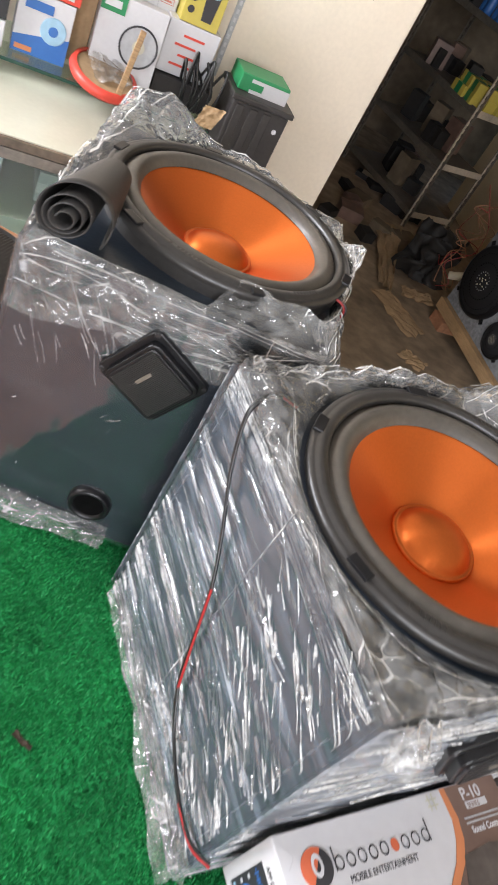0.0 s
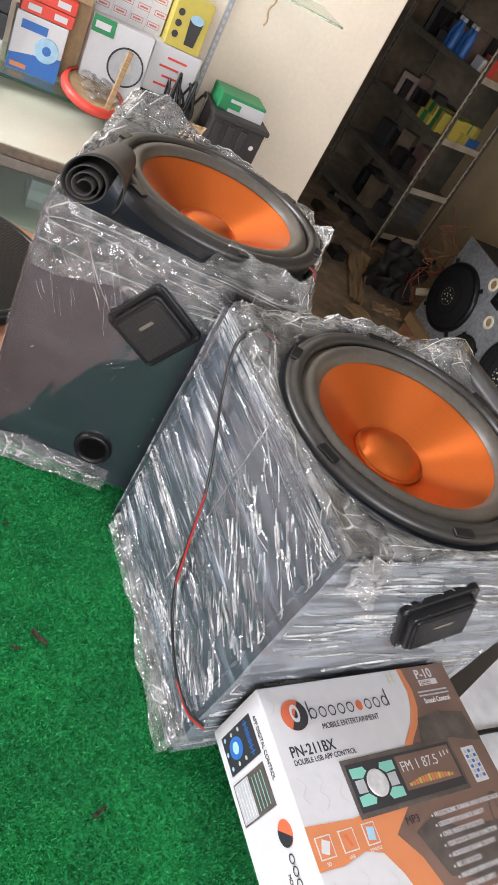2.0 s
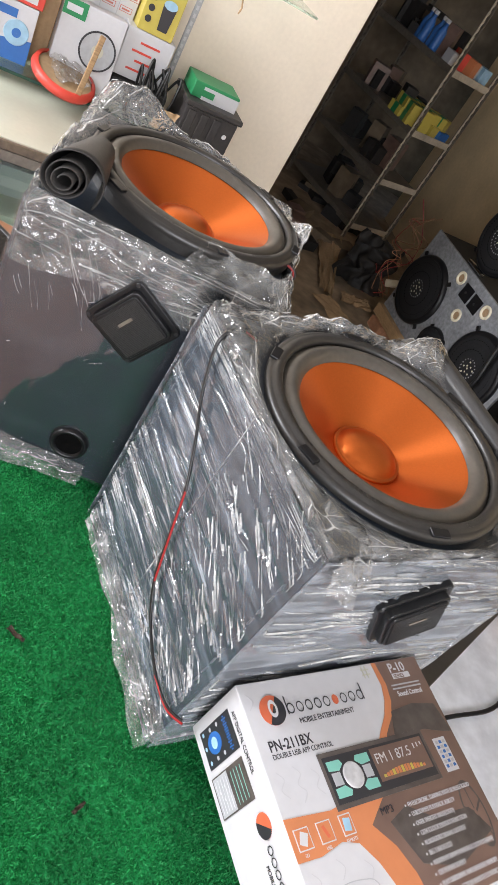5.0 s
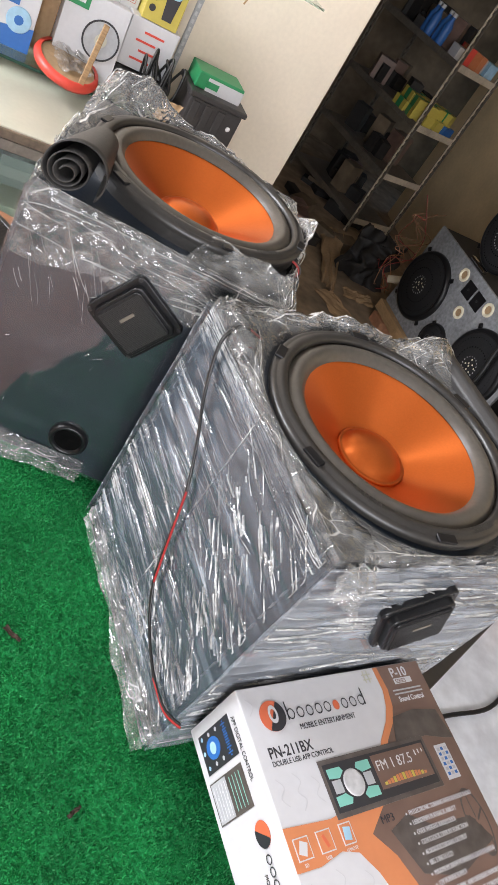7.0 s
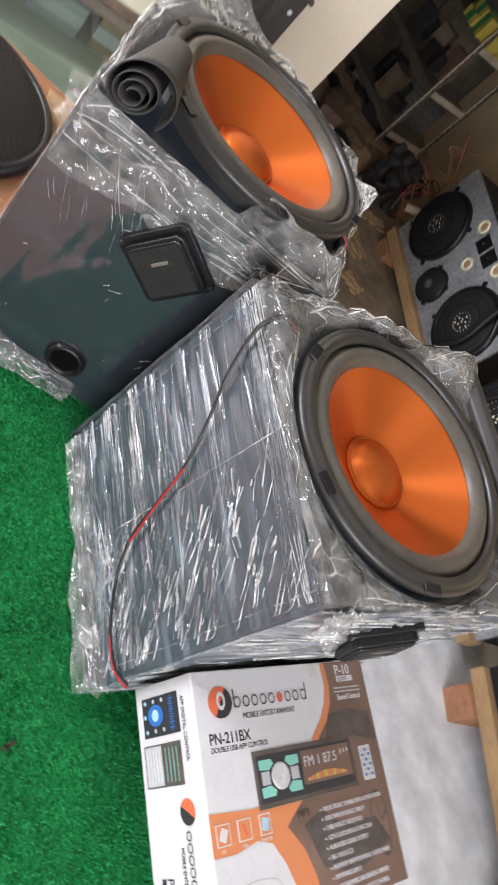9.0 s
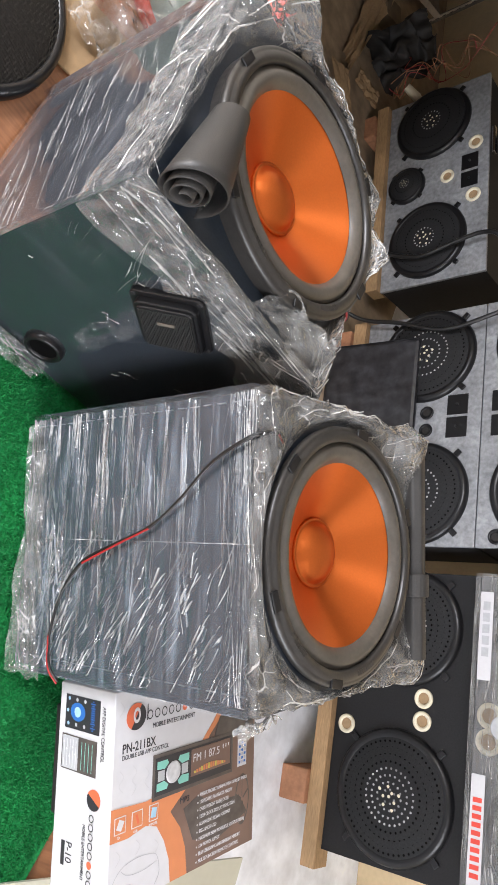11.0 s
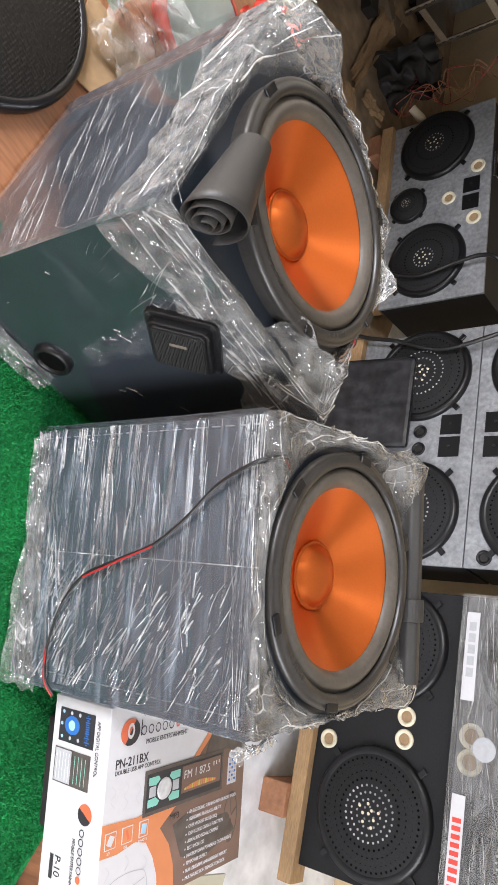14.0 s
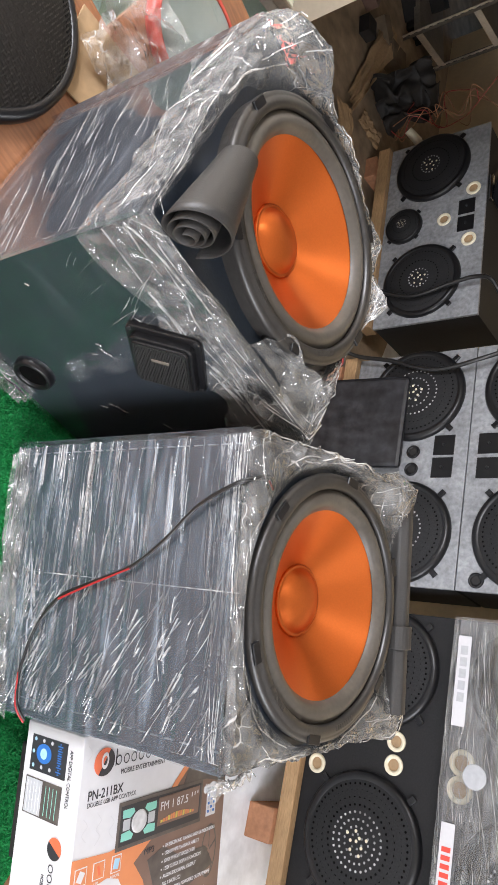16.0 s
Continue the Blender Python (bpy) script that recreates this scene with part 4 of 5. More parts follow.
    for i in range(3):
        for j in range(6):
            rect("remote_key", 0.2475 + i * 0.006, 0.107 + j * 0.0055, 0.2515 + i * 0.006, 0.1105 + j * 0.0055, 0.0008, BLUE if (i + j) % 2 else GREY, "", rem)
    # feature list
    lines = ["FM ELECTRONIC TUNNING WITH 18 PRESET RADIO", "USB/SD/MP3 PLAYBACK ABILITY", "OVER WEIGHT BASS(LOUD)", "12/24 CLOCK DISPLAY FUNCTION", "AUX/AUDIO SIGNAL OUTPUT", "BIG 3 INCH LCD", "MAXIMUM 200W POWERFUL OUTPUT(40X4)", "12V POWER SUPPLY", "PLAY USB/SD/MMC AND DIFFERENT MEMORY", "MULTI-FUNCTION REMOTE CONTROL"]
    for i, w in enumerate(lines):
        y = 0.1625 + 0.0096 * i
        text_part("feature_line", w, 0.0068, WHITE, up(0.163, y, 0.0008), t, squeeze=0.66 if len(w) > 34 else 0.74)
        part("bullet", lathe([(0.0001, 0.0009), (0.0013, 0.0009)], 8, up(0.159, y - 0.002)), WHITE, t)
    text_part("mp_three", "MP3", 0.011, INK, up(0.122, 0.162, 0.0008), t)
    # three framed icons
    for i, (x, w) in enumerate(((0.007, 0.0185), (0.0355, 0.0185), (0.0655, 0.016))):
        ic = rect("icon_frame", x, 0.149, x + w, 0.169, 0.0004, WHITE)
        rect("icon_field", x + 0.0011, 0.1501, x + w - 0.0011, 0.1679, 0.0006, ORANGE, "", ic)
        mark = up(x + w / 2, 0.159, 0.0009) @ rot2((-25, 20, -10)[i])
        part("icon", box(-0.0045 if i != 1 else -0.0018, -0.006, 0, 0.0045 if i != 1 else 0.0018, 0.006, 0.0002, 0, mark), (WHITE, REDORANGE, PALEBLUE)[i], ic)
    for x, w in ((0.012, "SD"), (0.039, "USB"), (0.0655, "REMOTE")):
        text_part("icon_word", w, 0.0045, WHITE, up(x, 0.1745, 0.0004), t, squeeze=0.9)
    # embossed zigzag lines on the white, and a line drawing of a car
    for x0, y0, n in ((0.008, 0.012, 3), (0.012, 0.095, 4), (0.034, 0.093, 5), (0.056, 0.1, 4), (0.012, 0.188, 3), (0.045, 0.184, 3), (0.078, 0.193, 3)):
        line("emboss_line", [(x0 + 0.007 * (q % 2), y0 + 0.009 * q) for q in range(n)], 0.0006, 0.0, PALEGREY)
    line("car_outline", [(0.003, 0.232), (0.02, 0.212), (0.045, 0.206), (0.07, 0.208), (0.083, 0.214), (0.088, 0.235), (0.08, 0.248)], 0.0005, 0.0001, GREY)
    line("car_outline", [(0.018, 0.25), (0.022, 0.238), (0.034, 0.233), (0.046, 0.24), (0.048, 0.252)], 0.0005, 0.0001, GREY)
    line("car_outline", [(0.022, 0.214), (0.034, 0.222), (0.06, 0.224), (0.083, 0.22)], 0.0004, 0.0001, GREY)
    # spine
    sp = lambda y, z: pose(-0.0003, -y, Z0 + z) @ pose(0, 0, 0, 0, -90, 0) @ pose(0, 0, 0, 0, 0, -90)
    scr = part("screen_picture", box(0.014, 0.013, 0, 0.056, 0.081, 0.0005, 0, sp(0, 0)), INK, t, "printed picture of an app screen")
    part("dial", lathe([(0.0001, 0.0009), (0.0115, 0.0009), (0.0115, 0)], 28, sp(0.034, 0.038) @ Matrix.Diagonal((1, 1.25, 1, 1))), BLUE, scr, "blue round dial")
    part("dial_centre", lathe([(0.0001, 0.0011), (0.0065, 0.0011)], 28, sp(0.034, 0.038)), PALEBLUE, scr)
    for y, z in ((0.019, 0.02), (0.019, 0.052), (0.05, 0.02), (0.05, 0.052), (0.034, 0.018), (0.019, 0.036), (0.05, 0.036)):
        part("round_key", lathe([(0.0001, 0.0009), (0.0024, 0.0009)], 14, sp(y, z)), PALEBLUE if z < 0.03 else GREY, scr)
    for i in range(14):
        q = 0.0035 * abs(math.sin(i * 1.7)) + 0.001
        part("wave_bar", box(0.0165 + 0.0027 * i, 0.068 - q, 0, 0.0178 + 0.0027 * i, 0.068 + q, 0.0009, 0, sp(0, 0)), BLUE, scr)
    scr2 = part("screen_picture", box(0.064, 0.009, 0, 0.107, 0.078, 0.0005, 0, sp(0, 0)), PANELGREY, t, "printed picture of an equaliser screen")
    part("slider_field", box(0.0655, 0.011, 0, 0.1055, 0.042, 0.0008, 0, sp(0, 0)), GREY, scr2)
    for i in range(5):
        part("slider", box(0.069, 0.0145 + 0.0058 * i, 0, 0.103, 0.0152 + 0.0058 * i, 0.0011, 0, sp(0, 0)), WHITE, scr2)
        part("slider_knob", lathe([(0.0001, 0.0014), (0.0016, 0.0014)], 12, sp(0.074 + 0.004 * (i * 2 % 5), 0.0148 + 0.0058 * i)), WHITE, scr2)
    for i in range(4):
        part("slider", box(0.069, 0.049 + 0.0068 * i, 0, 0.103, 0.0496 + 0.0068 * i, 0.0009, 0, sp(0, 0)), TEAL, scr2)
    text_part("spine_title", "APP DIGITAL CONTROL", 0.0085, INK, sp(0.02, 0.0855), t, squeeze=0.72)
    part("spine_logo", lathe([(0.0001, 0.0006), (0.0125, 0.0006), (0.0125, 0)], 32, sp(0.133, 0.077)), REDORANGE, t, "round orange-red mark")
    part("spine_logo_half", ngon([(0.0125 * math.cos(q), 0.0125 * math.sin(q)) for q in [radians(w) for w in range(-120, 61, 10)]], 0.0008, sp(0.133, 0.077)), INK, t)
    for i in range(9):
        part("spine_mark", lathe([(0.0034, 0.0006), (0.0047, 0.0006)] if i != 5 else [(0.0001, 0.0006), (0.0045, 0.0006)], 20, sp(0.155 + 0.0108 * i, 0.0745)), REDORANGE if i == 5 else INK, t)
    text_part("spine_slogan", "MOBILE ENTERTAINMENT", 0.0078, INK, sp(0.165, 0.058), t, squeeze=0.72)
    text_part("spine_series", "P-10", 0.0165, INK, sp(0.192, 0.028), t, squeeze=0.85)
    part("spine_plate", box(0.193, 0.019, 0, 0.222, 0.0255, 0.0005, 0, sp(0, 0)), INK, t)
    return t


PANELGREY = material("dim_grey_print", (0.085, 0.072, 0.066), 0.35, grain=0.35, scale=60)
REDORANGE = material("orange_red_print", (0.58, 0.13, 0.06), 0.4, grain=0.05)
PALEGREY = material("pale_grey_emboss", (0.5, 0.5, 0.52), 0.4)
BRUSHED = material("silver_grey_print", (0.5, 0.5, 0.51), 0.4, grain=0.25, scale=90)
carton()
u = thing("black_carton", MR, "plain black carton lying under the white stereo carton", "box")
part("carton_body", box(0.055, -0.2, 0.0, 0.26, -0.05, 0.079, 0.003), DARK, u)

# cream board at the near side of the table
o = finish("side_board", slab([(0.45, 0.082), (1.02, 0.256), (1.05, -0.3), (0.45, -0.3)], -0.001, 0.006), CREAM)
tagged(o, "cream laminate board lying along the table edge", "board")


# ---------------------------------------------------------------- domed speaker grille on the wood
def grille():
    t = thing("speaker_grille", pose(-0.305, 1.07, -0.007), "round black wire-mesh woofer grille lying on the wood", "grille")
    R = 0.198
    part("grille_ring", lathe([(R - 0.018, 0.001), (R - 0.002, 0.001), (R, 0.006), (R - 0.002, 0.02), (R - 0.012, 0.027), (R - 0.02, 0.022)], 72, closed=True), PLASTIC, t, "thick black plastic ring", True)
    bm = bmesh.new()
    n = 64
    H = lambda x, y: 0.022 + 0.028 * max(0.0, 1 - (x * x + y * y) / (R - 0.015) ** 2)
    for i in range(n):
        q = -(R - 0.018) + 2 * (R - 0.018) * i / (n - 1)
        half = math.sqrt(max(0, (R - 0.016) ** 2 - q * q))
        for flip in (0, 1):
            prev = None
            for k in range(21):
                s = -half + 2 * half * k / 20
                x, y = (q, s) if flip else (s, q)
                z = H(x, y) + (0.0008 if (i + k + flip) % 2 else 0)
                w = 0.0011
                a = bm.verts.new((x - (w if flip else 0), y - (0 if flip else w), z))
                b = bm.verts.new((x + (w if flip else 0), y + (0 if flip else w), z))
                if prev:
                    bm.faces.new((prev[0], a, b, prev[1]))
                prev = (a, b)
    part("wire_mesh", bm, GRILLEWIRE, t, "woven black wire mesh")
    part("grille_felt", lathe([(0.0001, 0.012), (R - 0.02, 0.012)], 48), DARK, t)
    return t


grille()


# ---------------------------------------------------------------- speaker boards on wood strips
def car_speaker(parent, m, R, dots, seed):
    """A grilled round driver with four lugs; its front looks along -y of m."""
    f = m @ pose(0, 0, 0, 90)
    d = part("driver", lathe([(R, 0.0), (R, 0.012), (R * 0.97, 0.024), (R * 0.9, 0.03), (R * 0.86, 0.024)], 64, f), PLASTIC, parent, "black round speaker", True)
    part("grille_dome", lathe([(R * 0.88, 0.024), (R * 0.7, 0.034), (R * 0.4, 0.041), (0.0001, 0.043)], 48, f), BLACKBOARD, d, "perforated black grille", True)
    for a in (45, 135, 225, 315):
        part("lug", box(R * 0.97, -0.013, 0.002, R * 1.13, 0.013, 0.012, 0.003, f @ rot2(a)), PLASTIC, d)
    bm, rim_dots = bmesh.new(), bmesh.new()
    for ring in range(1, dots + 1):
        rr = R * 0.86 * ring / (dots + 0.5)
        z = 0.0435 - 0.019 * (rr / (R * 0.88)) ** 2
        cnt = max(6, int(6.28 * rr / (R * 0.085)))
        for k in range(cnt):
            a = 2 * math.pi * k / cnt + ring * 0.3
            lathe([(0.0001, 0.0005), (R * 0.02, 0.0005)], 6, f @ pose(rr * math.cos(a), rr * math.sin(a), z + 0.0012), bm if ring <= dots * 0.62 else rim_dots)
    # flat dots whose black paints the shade in the perforations
    part("dark_hole_pattern", rim_dots, WELL, d, "dark holes round the grille")["kind"] = "stuff"
    mid = bmesh.new()
    for k in range(9):
        a = k * 2.4
        rr = R * 0.05 * math.sqrt(k)
        lathe([(0.0001, 0.0005), (R * 0.026, 0.0005)], 8, f @ pose(rr * math.cos(a) * 1.4, rr * math.sin(a) * 1.4, 0.0445), mid)
    part("centre_specks", mid, IVORY, d, "bright specks at the centre")["kind"] = "stuff"
    part("hole_pattern", bm, HOLES, d, "paler specks in the holes")["kind"] = "stuff"
    return d


def ring_port(parent, m, R, mat):
    f = m @ pose(0, 0, 0, 90)
    p = part("ring_port", lathe([(R * 0.55, -0.03), (R * 0.6, 0.006), (R * 0.9, 0.01), (R, 0.006), (R, 0.0)], 28, f), mat, parent, "", True)
    # disc in shadow brown or near-black: shade of the port as colour
    part("port_shade", lathe([(0.0001, 0.0015), (R * 0.62, 0.0015)], 24, f), CARD if mat == IVORY else DARK, p)


def speaker_board(origin, angle, z0, W, H, D, mat, label, drivers, small=(), ports=(), port_mat=IVORY, plates=(), strip=True, dots=5):
    t = thing("speaker_box", pose(origin[0], origin[1], z0, 0, 0, angle), label, "speaker", "row of speaker boxes")
    part("front_board", box(0, 0, 0, W, 0.02, H, 0.003), mat, t)
    part("cabinet", box(0.004, 0.0202, 0.004, W - 0.004, D, H - 0.004, 0.003), BLACKBOARD, t)
    for i, (x, z, r) in enumerate(drivers):
        car_speaker(t, pose(x * W, 0, z * H), r, dots, i)
    for x, z, r in small:
        car_speaker(t, pose(x * W, 0, z * H), r, 3, 1)
    for x, z, r in ports:
        ring_port(t, pose(x * W, 0, z * H), r, port_mat)
    for x, z, s in plates:
        pl = part("terminal_plate", box(x * W - s, -0.004, z * H - s, x * W + s, 0, z * H + s, 0.002), PLASTIC, t)
        part("terminal_post", lathe([(0.0001, 0.012), (0.006, 0.012), (0.006, 0)], 12, pose(x * W, -0.004, z * H, 90)), IRON, pl)
    return t


BZ = -0.845
A1, A2, A3 = -66.4, -70.6, -71.0
O1, O2, O3 = (1.447, 4.218), (1.91, 2.83), (2.36, 1.615)
B1, B3 = BZ - 0.03, BZ + 0.03
s1 = speaker_board(O1, A1, B1, 1.2, 0.593, 0.387, SILVERVINYL, "grey board speaker box with two black drivers and ivory ports", [(0.175, 0.46, 0.22), (0.79, 0.45, 0.222)], [(0.475, 0.22, 0.11)], [(0.35, 0.88, 0.04), (0.484, 0.62, 0.039), (0.617, 0.87, 0.041)], IVORY, [(0.44, 0.83, 0.046), (0.53, 0.83, 0.046)], dots=3)
s2 = speaker_board(O2, A2, BZ, 1.18, 0.622, 0.38, SILVERVINYL, "silver-grey speaker box with two grilled drivers", [(0.2, 0.55, 0.245), (0.79, 0.55, 0.245)], [], [(0.455, 0.58, 0.033), (0.53, 0.58, 0.033)], PLASTIC, [(0.43, 0.82, 0.05), (0.525, 0.82, 0.05)])
s2u = speaker_board(O2, A2, BZ + 0.627, 1.18, 0.622, 0.38, SILVERVINYL, "silver-grey speaker box stacked on another", [(0.2, 0.48, 0.245), (0.79, 0.48, 0.245)], [], [(0.03, 0.2, 0.033), (0.96, 0.14, 0.033)], PLASTIC, [(0.43, 0.15, 0.05), (0.53, 0.15, 0.05)])
s3 = speaker_board(O3, A3, B3, 1.195, 0.622, 0.38, BLACKBOARD, "black speaker box with two perforated drivers and ivory ports", [(0.2, 0.5, 0.25), (0.77, 0.5, 0.258)], [], [(0.57, 0.1, 0.04), (0.345, 0.1, 0.04), (0.515, 0.66, 0.04), (0.44, 0.66, 0.04)], IVORY, dots=8)
s4 = speaker_board(O3, A3, B3 + 0.627, 1.195, 0.6, 0.38, GREYVINYL, "grey speaker box wrapped in dusty film on the black one", [(0.2, 0.52, 0.245), (0.79, 0.52, 0.245)], [], [(0.46, 0.1, 0.05), (0.54, 0.1, 0.05)], IVORY)
part("dusty_film", film_side(1.195, 0.6, 0.003, 55.0, True), FILM_G, s4, "dusty clear film", True).matrix_basis = pose(0, -0.06, 0)
add_creases(s4, pose(0, -0.062, 0), creases(1.195, 0.6, 260, 71, 2, 6, 0.004, 0.2, 0.0011))
part("badge", lathe([(0.0001, 0.003), (0.042, 0.003), (0.045, 0)], 28, pose(0.49 * 1.195, -0.068, 0.22 * 0.6, 90)), GREY, s4, "oval white badge")
lb = part("label_strip", box(0.76, -0.07, 0.025, 1.18, -0.068, 0.078, 0.001), WHITE, s4, "white sticker with red bars")
for i in range(10):
    part("label_bar", box(0.84 + 0.028 * i, -0.0715, 0.035, 0.857 + 0.028 * i, -0.07, 0.069), RED, lb)
lb = part("label_strip", box(0.076, -0.07, 0.025, 0.42, -0.068, 0.078, 0.001), WHITE, s4, "white sticker with grey bars")
for i in range(5):
    part("label_bar", box(0.115 + 0.045 * i, -0.0715, 0.038, 0.15 + 0.045 * i, -0.07, 0.066), GREY, lb)
for (ox, oy), an, w, bz in ((O1, A1, 1.2, B1), (O2, A2, 1.18, BZ), (O3, A3, 1.27, B3)):
    o = finish("wood_strip", box(0, -0.04, -0.07, w, 0.065, 0, 0.003), PINE)
    o.matrix_world = pose(ox, oy, bz - 0.001, 0, 0, an)
    tagged(o, "raw wooden strip carrying the speaker boxes", "plank", "wood strips")
    for k in (0.1, 0.76):
        b = finish("brick", box(-0.07, 0, FLOOR, 0.07, 0.25, bz - 0.072, 0.006), BRICK)
        b.matrix_world = pose(ox, oy, 0, 0, 0, an) @ pose(k * w, -0.065, 0)
        tagged(b, "worn red clay brick under a wooden strip", "brick", "bricks on the floor")

# loose board leaning, cables and scraps
o = finish("dark_board", box(-0.24, 0, 0.0, 0.24, 0.025, 0.5, 0.02), SMUDGE)
o.matrix_world = pose(1.935, 2.42, FLOOR, -6, 0, -70)
tagged(o, "dusty dark board leaning against the silver speaker box", "board")
o = finish("black_cable", tube([(1.55, 3.3, FLOOR + 0.012), (1.7, 3.28, -0.9), (1.79, 3.25, -0.78), (1.813, 3.205, -0.61), (1.8, 3.236, -0.43), (1.793, 3.251, -0.28), (1.81, 3.21, -0.19), (1.95, 3.15, -0.15)], 0.012), WIRE_BLACK, True)
tagged(o, "thick black cable hanging across the speaker boxes", "cable", "cables across the boxes")
o = finish("black_cable", tube([(1.7, 2.85, FLOOR + 0.012), (1.83, 2.8, -0.86), (1.862, 2.75, -0.64), (1.888, 2.674, -0.395), (1.876, 2.709, -0.154), (1.9, 2.8, 0.0)], 0.011), WIRE_BLACK, True)
tagged(o, "thick black cable hanging across the silver boxes", "cable", "cables across the boxes")
o = finish("floor_cable", tube([(1.4, 1.2, FLOOR + 0.01), (1.75, 1.4, FLOOR + 0.01), (2.0, 1.55, FLOOR + 0.012), (2.2, 1.85, FLOOR + 0.012)], 0.009), WIRE_BLACK, True)
tagged(o, "thin black cable lying on the floor", "cable")
for x, y, an, l, w in ((1.17, 3.95, -50, 0.42, 0.17), (1.3, 4.3, 20, 0.26, 0.13), (1.28, 3.5, -30, 0.16, 0.12)):
    o = finish("cardboard_scrap", flap([(-l / 2, -w / 2, 0), (l / 2, -w * 0.4, 0.015), (l * 0.46, w / 2, 0.03), (-l * 0.44, w * 0.42, 0.004)], 70 + x, 0.012, 12, 8), CARD)
    o.matrix_world = pose(x, y, FLOOR + 0.012, 4, 5, an)
    tagged(o, "torn brown cardboard scrap on the floor", "cardboard", "cardboard scraps")


# ---------------------------------------------------------------- steel shelf in the dim back
def steel_rack():
    m = pose(1.18, 5.37, FLOOR, 0, 0, 38)
    t = thing("steel_rack", m, "grey slotted steel rack full of parts", "shelf")
    W, D, H = 0.46, 0.95, 2.5
    # steel coloured dark for the dim room, front faces paler as if lit
    for x, y in ((0, 0), (W, 0), (0, D), (W, D)):
        p = part("post", box(x - 0.022, y - 0.003, 0, x + 0.022, y + 0.003, H, 0.001), RACKFRONT if y == 0 else STEEL, t)
        part("post_flange", box(x - 0.003, y - 0.022, 0, x + 0.003, y + 0.022, H, 0.001), STEEL, p)
        bm = bmesh.new()
        for k in range(46):
            box(x - 0.009, y - 0.0042, 0.03 + k * 0.054, x + 0.009, y - 0.003, 0.055 + k * 0.054, 0, None, bm)
        part("slots", bm, DARK, p)["kind"] = "stuff"
    for z in (0.09, 0.49, 0.89, 1.34, 1.82):
        sb = part("shelf_board", box(0.004, 0.004, z, W - 0.004, D - 0.004, z + 0.03, 0.002), STEEL, t)
        part("shelf_lip", box(0.022, -0.003, z - 0.006, W - 0.022, 0.003, z + 0.04, 0.001), RACKFRONT, sb)
        part("shelf_lip", box(-0.003, 0.022, z - 0.006, 0.003, D - 0.022, z + 0.04, 0.001), STEEL, sb)
    return t, m


rack, rm = steel_rack()
rng = random.Random(8)


def parcel(name, m, w, d, h, mat, label, band=None, group=""):
    t = thing(name, m, label, "box", group)
    part("carton_body", box(-w / 2, -d / 2, 0, w / 2, d / 2, h, 0.002), mat, t)
    if band:
        part("carton_band", box(-w / 2 - 0.001, -d / 2 - 0.001, h * 0.3, w / 2 + 0.001, d / 2 + 0.001, h * 0.65, 0.001), band, t)
    return t


def small_carton(m, w, d, h, mat, label, top):
    """A lidded parts carton with its printed faces."""
    t = thing("parts_carton", m, label, "box", "small cartons on the rack")
    part("carton_body", box(-w / 2, -d / 2, 0, w / 2, d / 2, h, 0.002), mat, t)
    if top:
        part("carton_end", box(-w / 2 - 0.001, -d / 2 - 0.001, -0.0, w / 2 + 0.001, -d / 2 + d * 0.3, h + 0.001, 0.001), top, t, "printed end")
        part("carton_end", box(-w / 2 - 0.001, d / 2 - d * 0.3, -0.0, w / 2 + 0.001, d / 2 + 0.001, h + 0.001, 0.001), top, t)


Z3, Z4 = 0.921, 1.371
for i in range(14):
    small_carton(rm @ pose(0.04 + 0.1 * (i % 4) + rng.uniform(-0.015, 0.015), 0.1 + 0.13 * (i // 8) + rng.uniform(0, 0.04), Z3 + 0.072 * (i // 4 % 2), 0, 0, rng.uniform(-22, 22)), 0.085, 0.14, 0.07, GREEN, "small yellow and green parts carton", YELLOW)
small_carton(rm @ pose(0.36, 0.07, Z3, 0, 0, 10), 0.12, 0.1, 0.06, PALEBLUE, "small pale blue carton on the rack", BLUE)
for i in range(5):
    small_carton(rm @ pose(0.08 + 0.085 * i, 0.09 + rng.uniform(0, 0.06), Z4, 0, 0, rng.uniform(-25, 25)), 0.075, 0.1, rng.uniform(0.06, 0.13), [WHITE, ORANGE, ORANGE, BLUE, PALEBLUE][i], "small coloured carton on the rack", [None, RED, None, WHITE, None][i])
for i in range(4):
    t = thing("blue_bottle", rm @ pose(0.03 + 0.03 * (i % 2), 0.3 + 0.07 * i, Z4), "blue plastic bottle of car fluid on the rack", "bottle", "bottles on the rack")
    part("bottle_body", lathe([(0.0001, 0), (0.032, 0), (0.034, 0.02), (0.034, 0.13), (0.015, 0.17), (0.015, 0.19), (0.0001, 0.19)], 20), BLUE, t, "", True)
    part("bottle_cap", lathe([(0.017, 0.19), (0.017, 0.215), (0.0001, 0.215)], 16), WHITE, t, "", True)
# mostly near-black bundles: the dimness of the shelves put into their colour
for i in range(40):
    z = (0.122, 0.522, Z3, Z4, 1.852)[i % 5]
    parcel("dark_parcel", rm @ pose(rng.uniform(0.07, 0.4), rng.uniform(0.3, 0.86), z, 0, 0, rng.uniform(-40, 40)), rng.uniform(0.06, 0.15), rng.uniform(0.06, 0.15), rng.uniform(0.06, 0.24), [DARK, DARK, BROWN, DARK, DARK, DARK, DIMBROWN][i % 7], "small bundle of spare parts, coloured dark for the dim rack", None, "dark bundles")
BROWNISH = [DARK, DARK, BROWN, DARK, DARK, DIMBROWN, DARK]
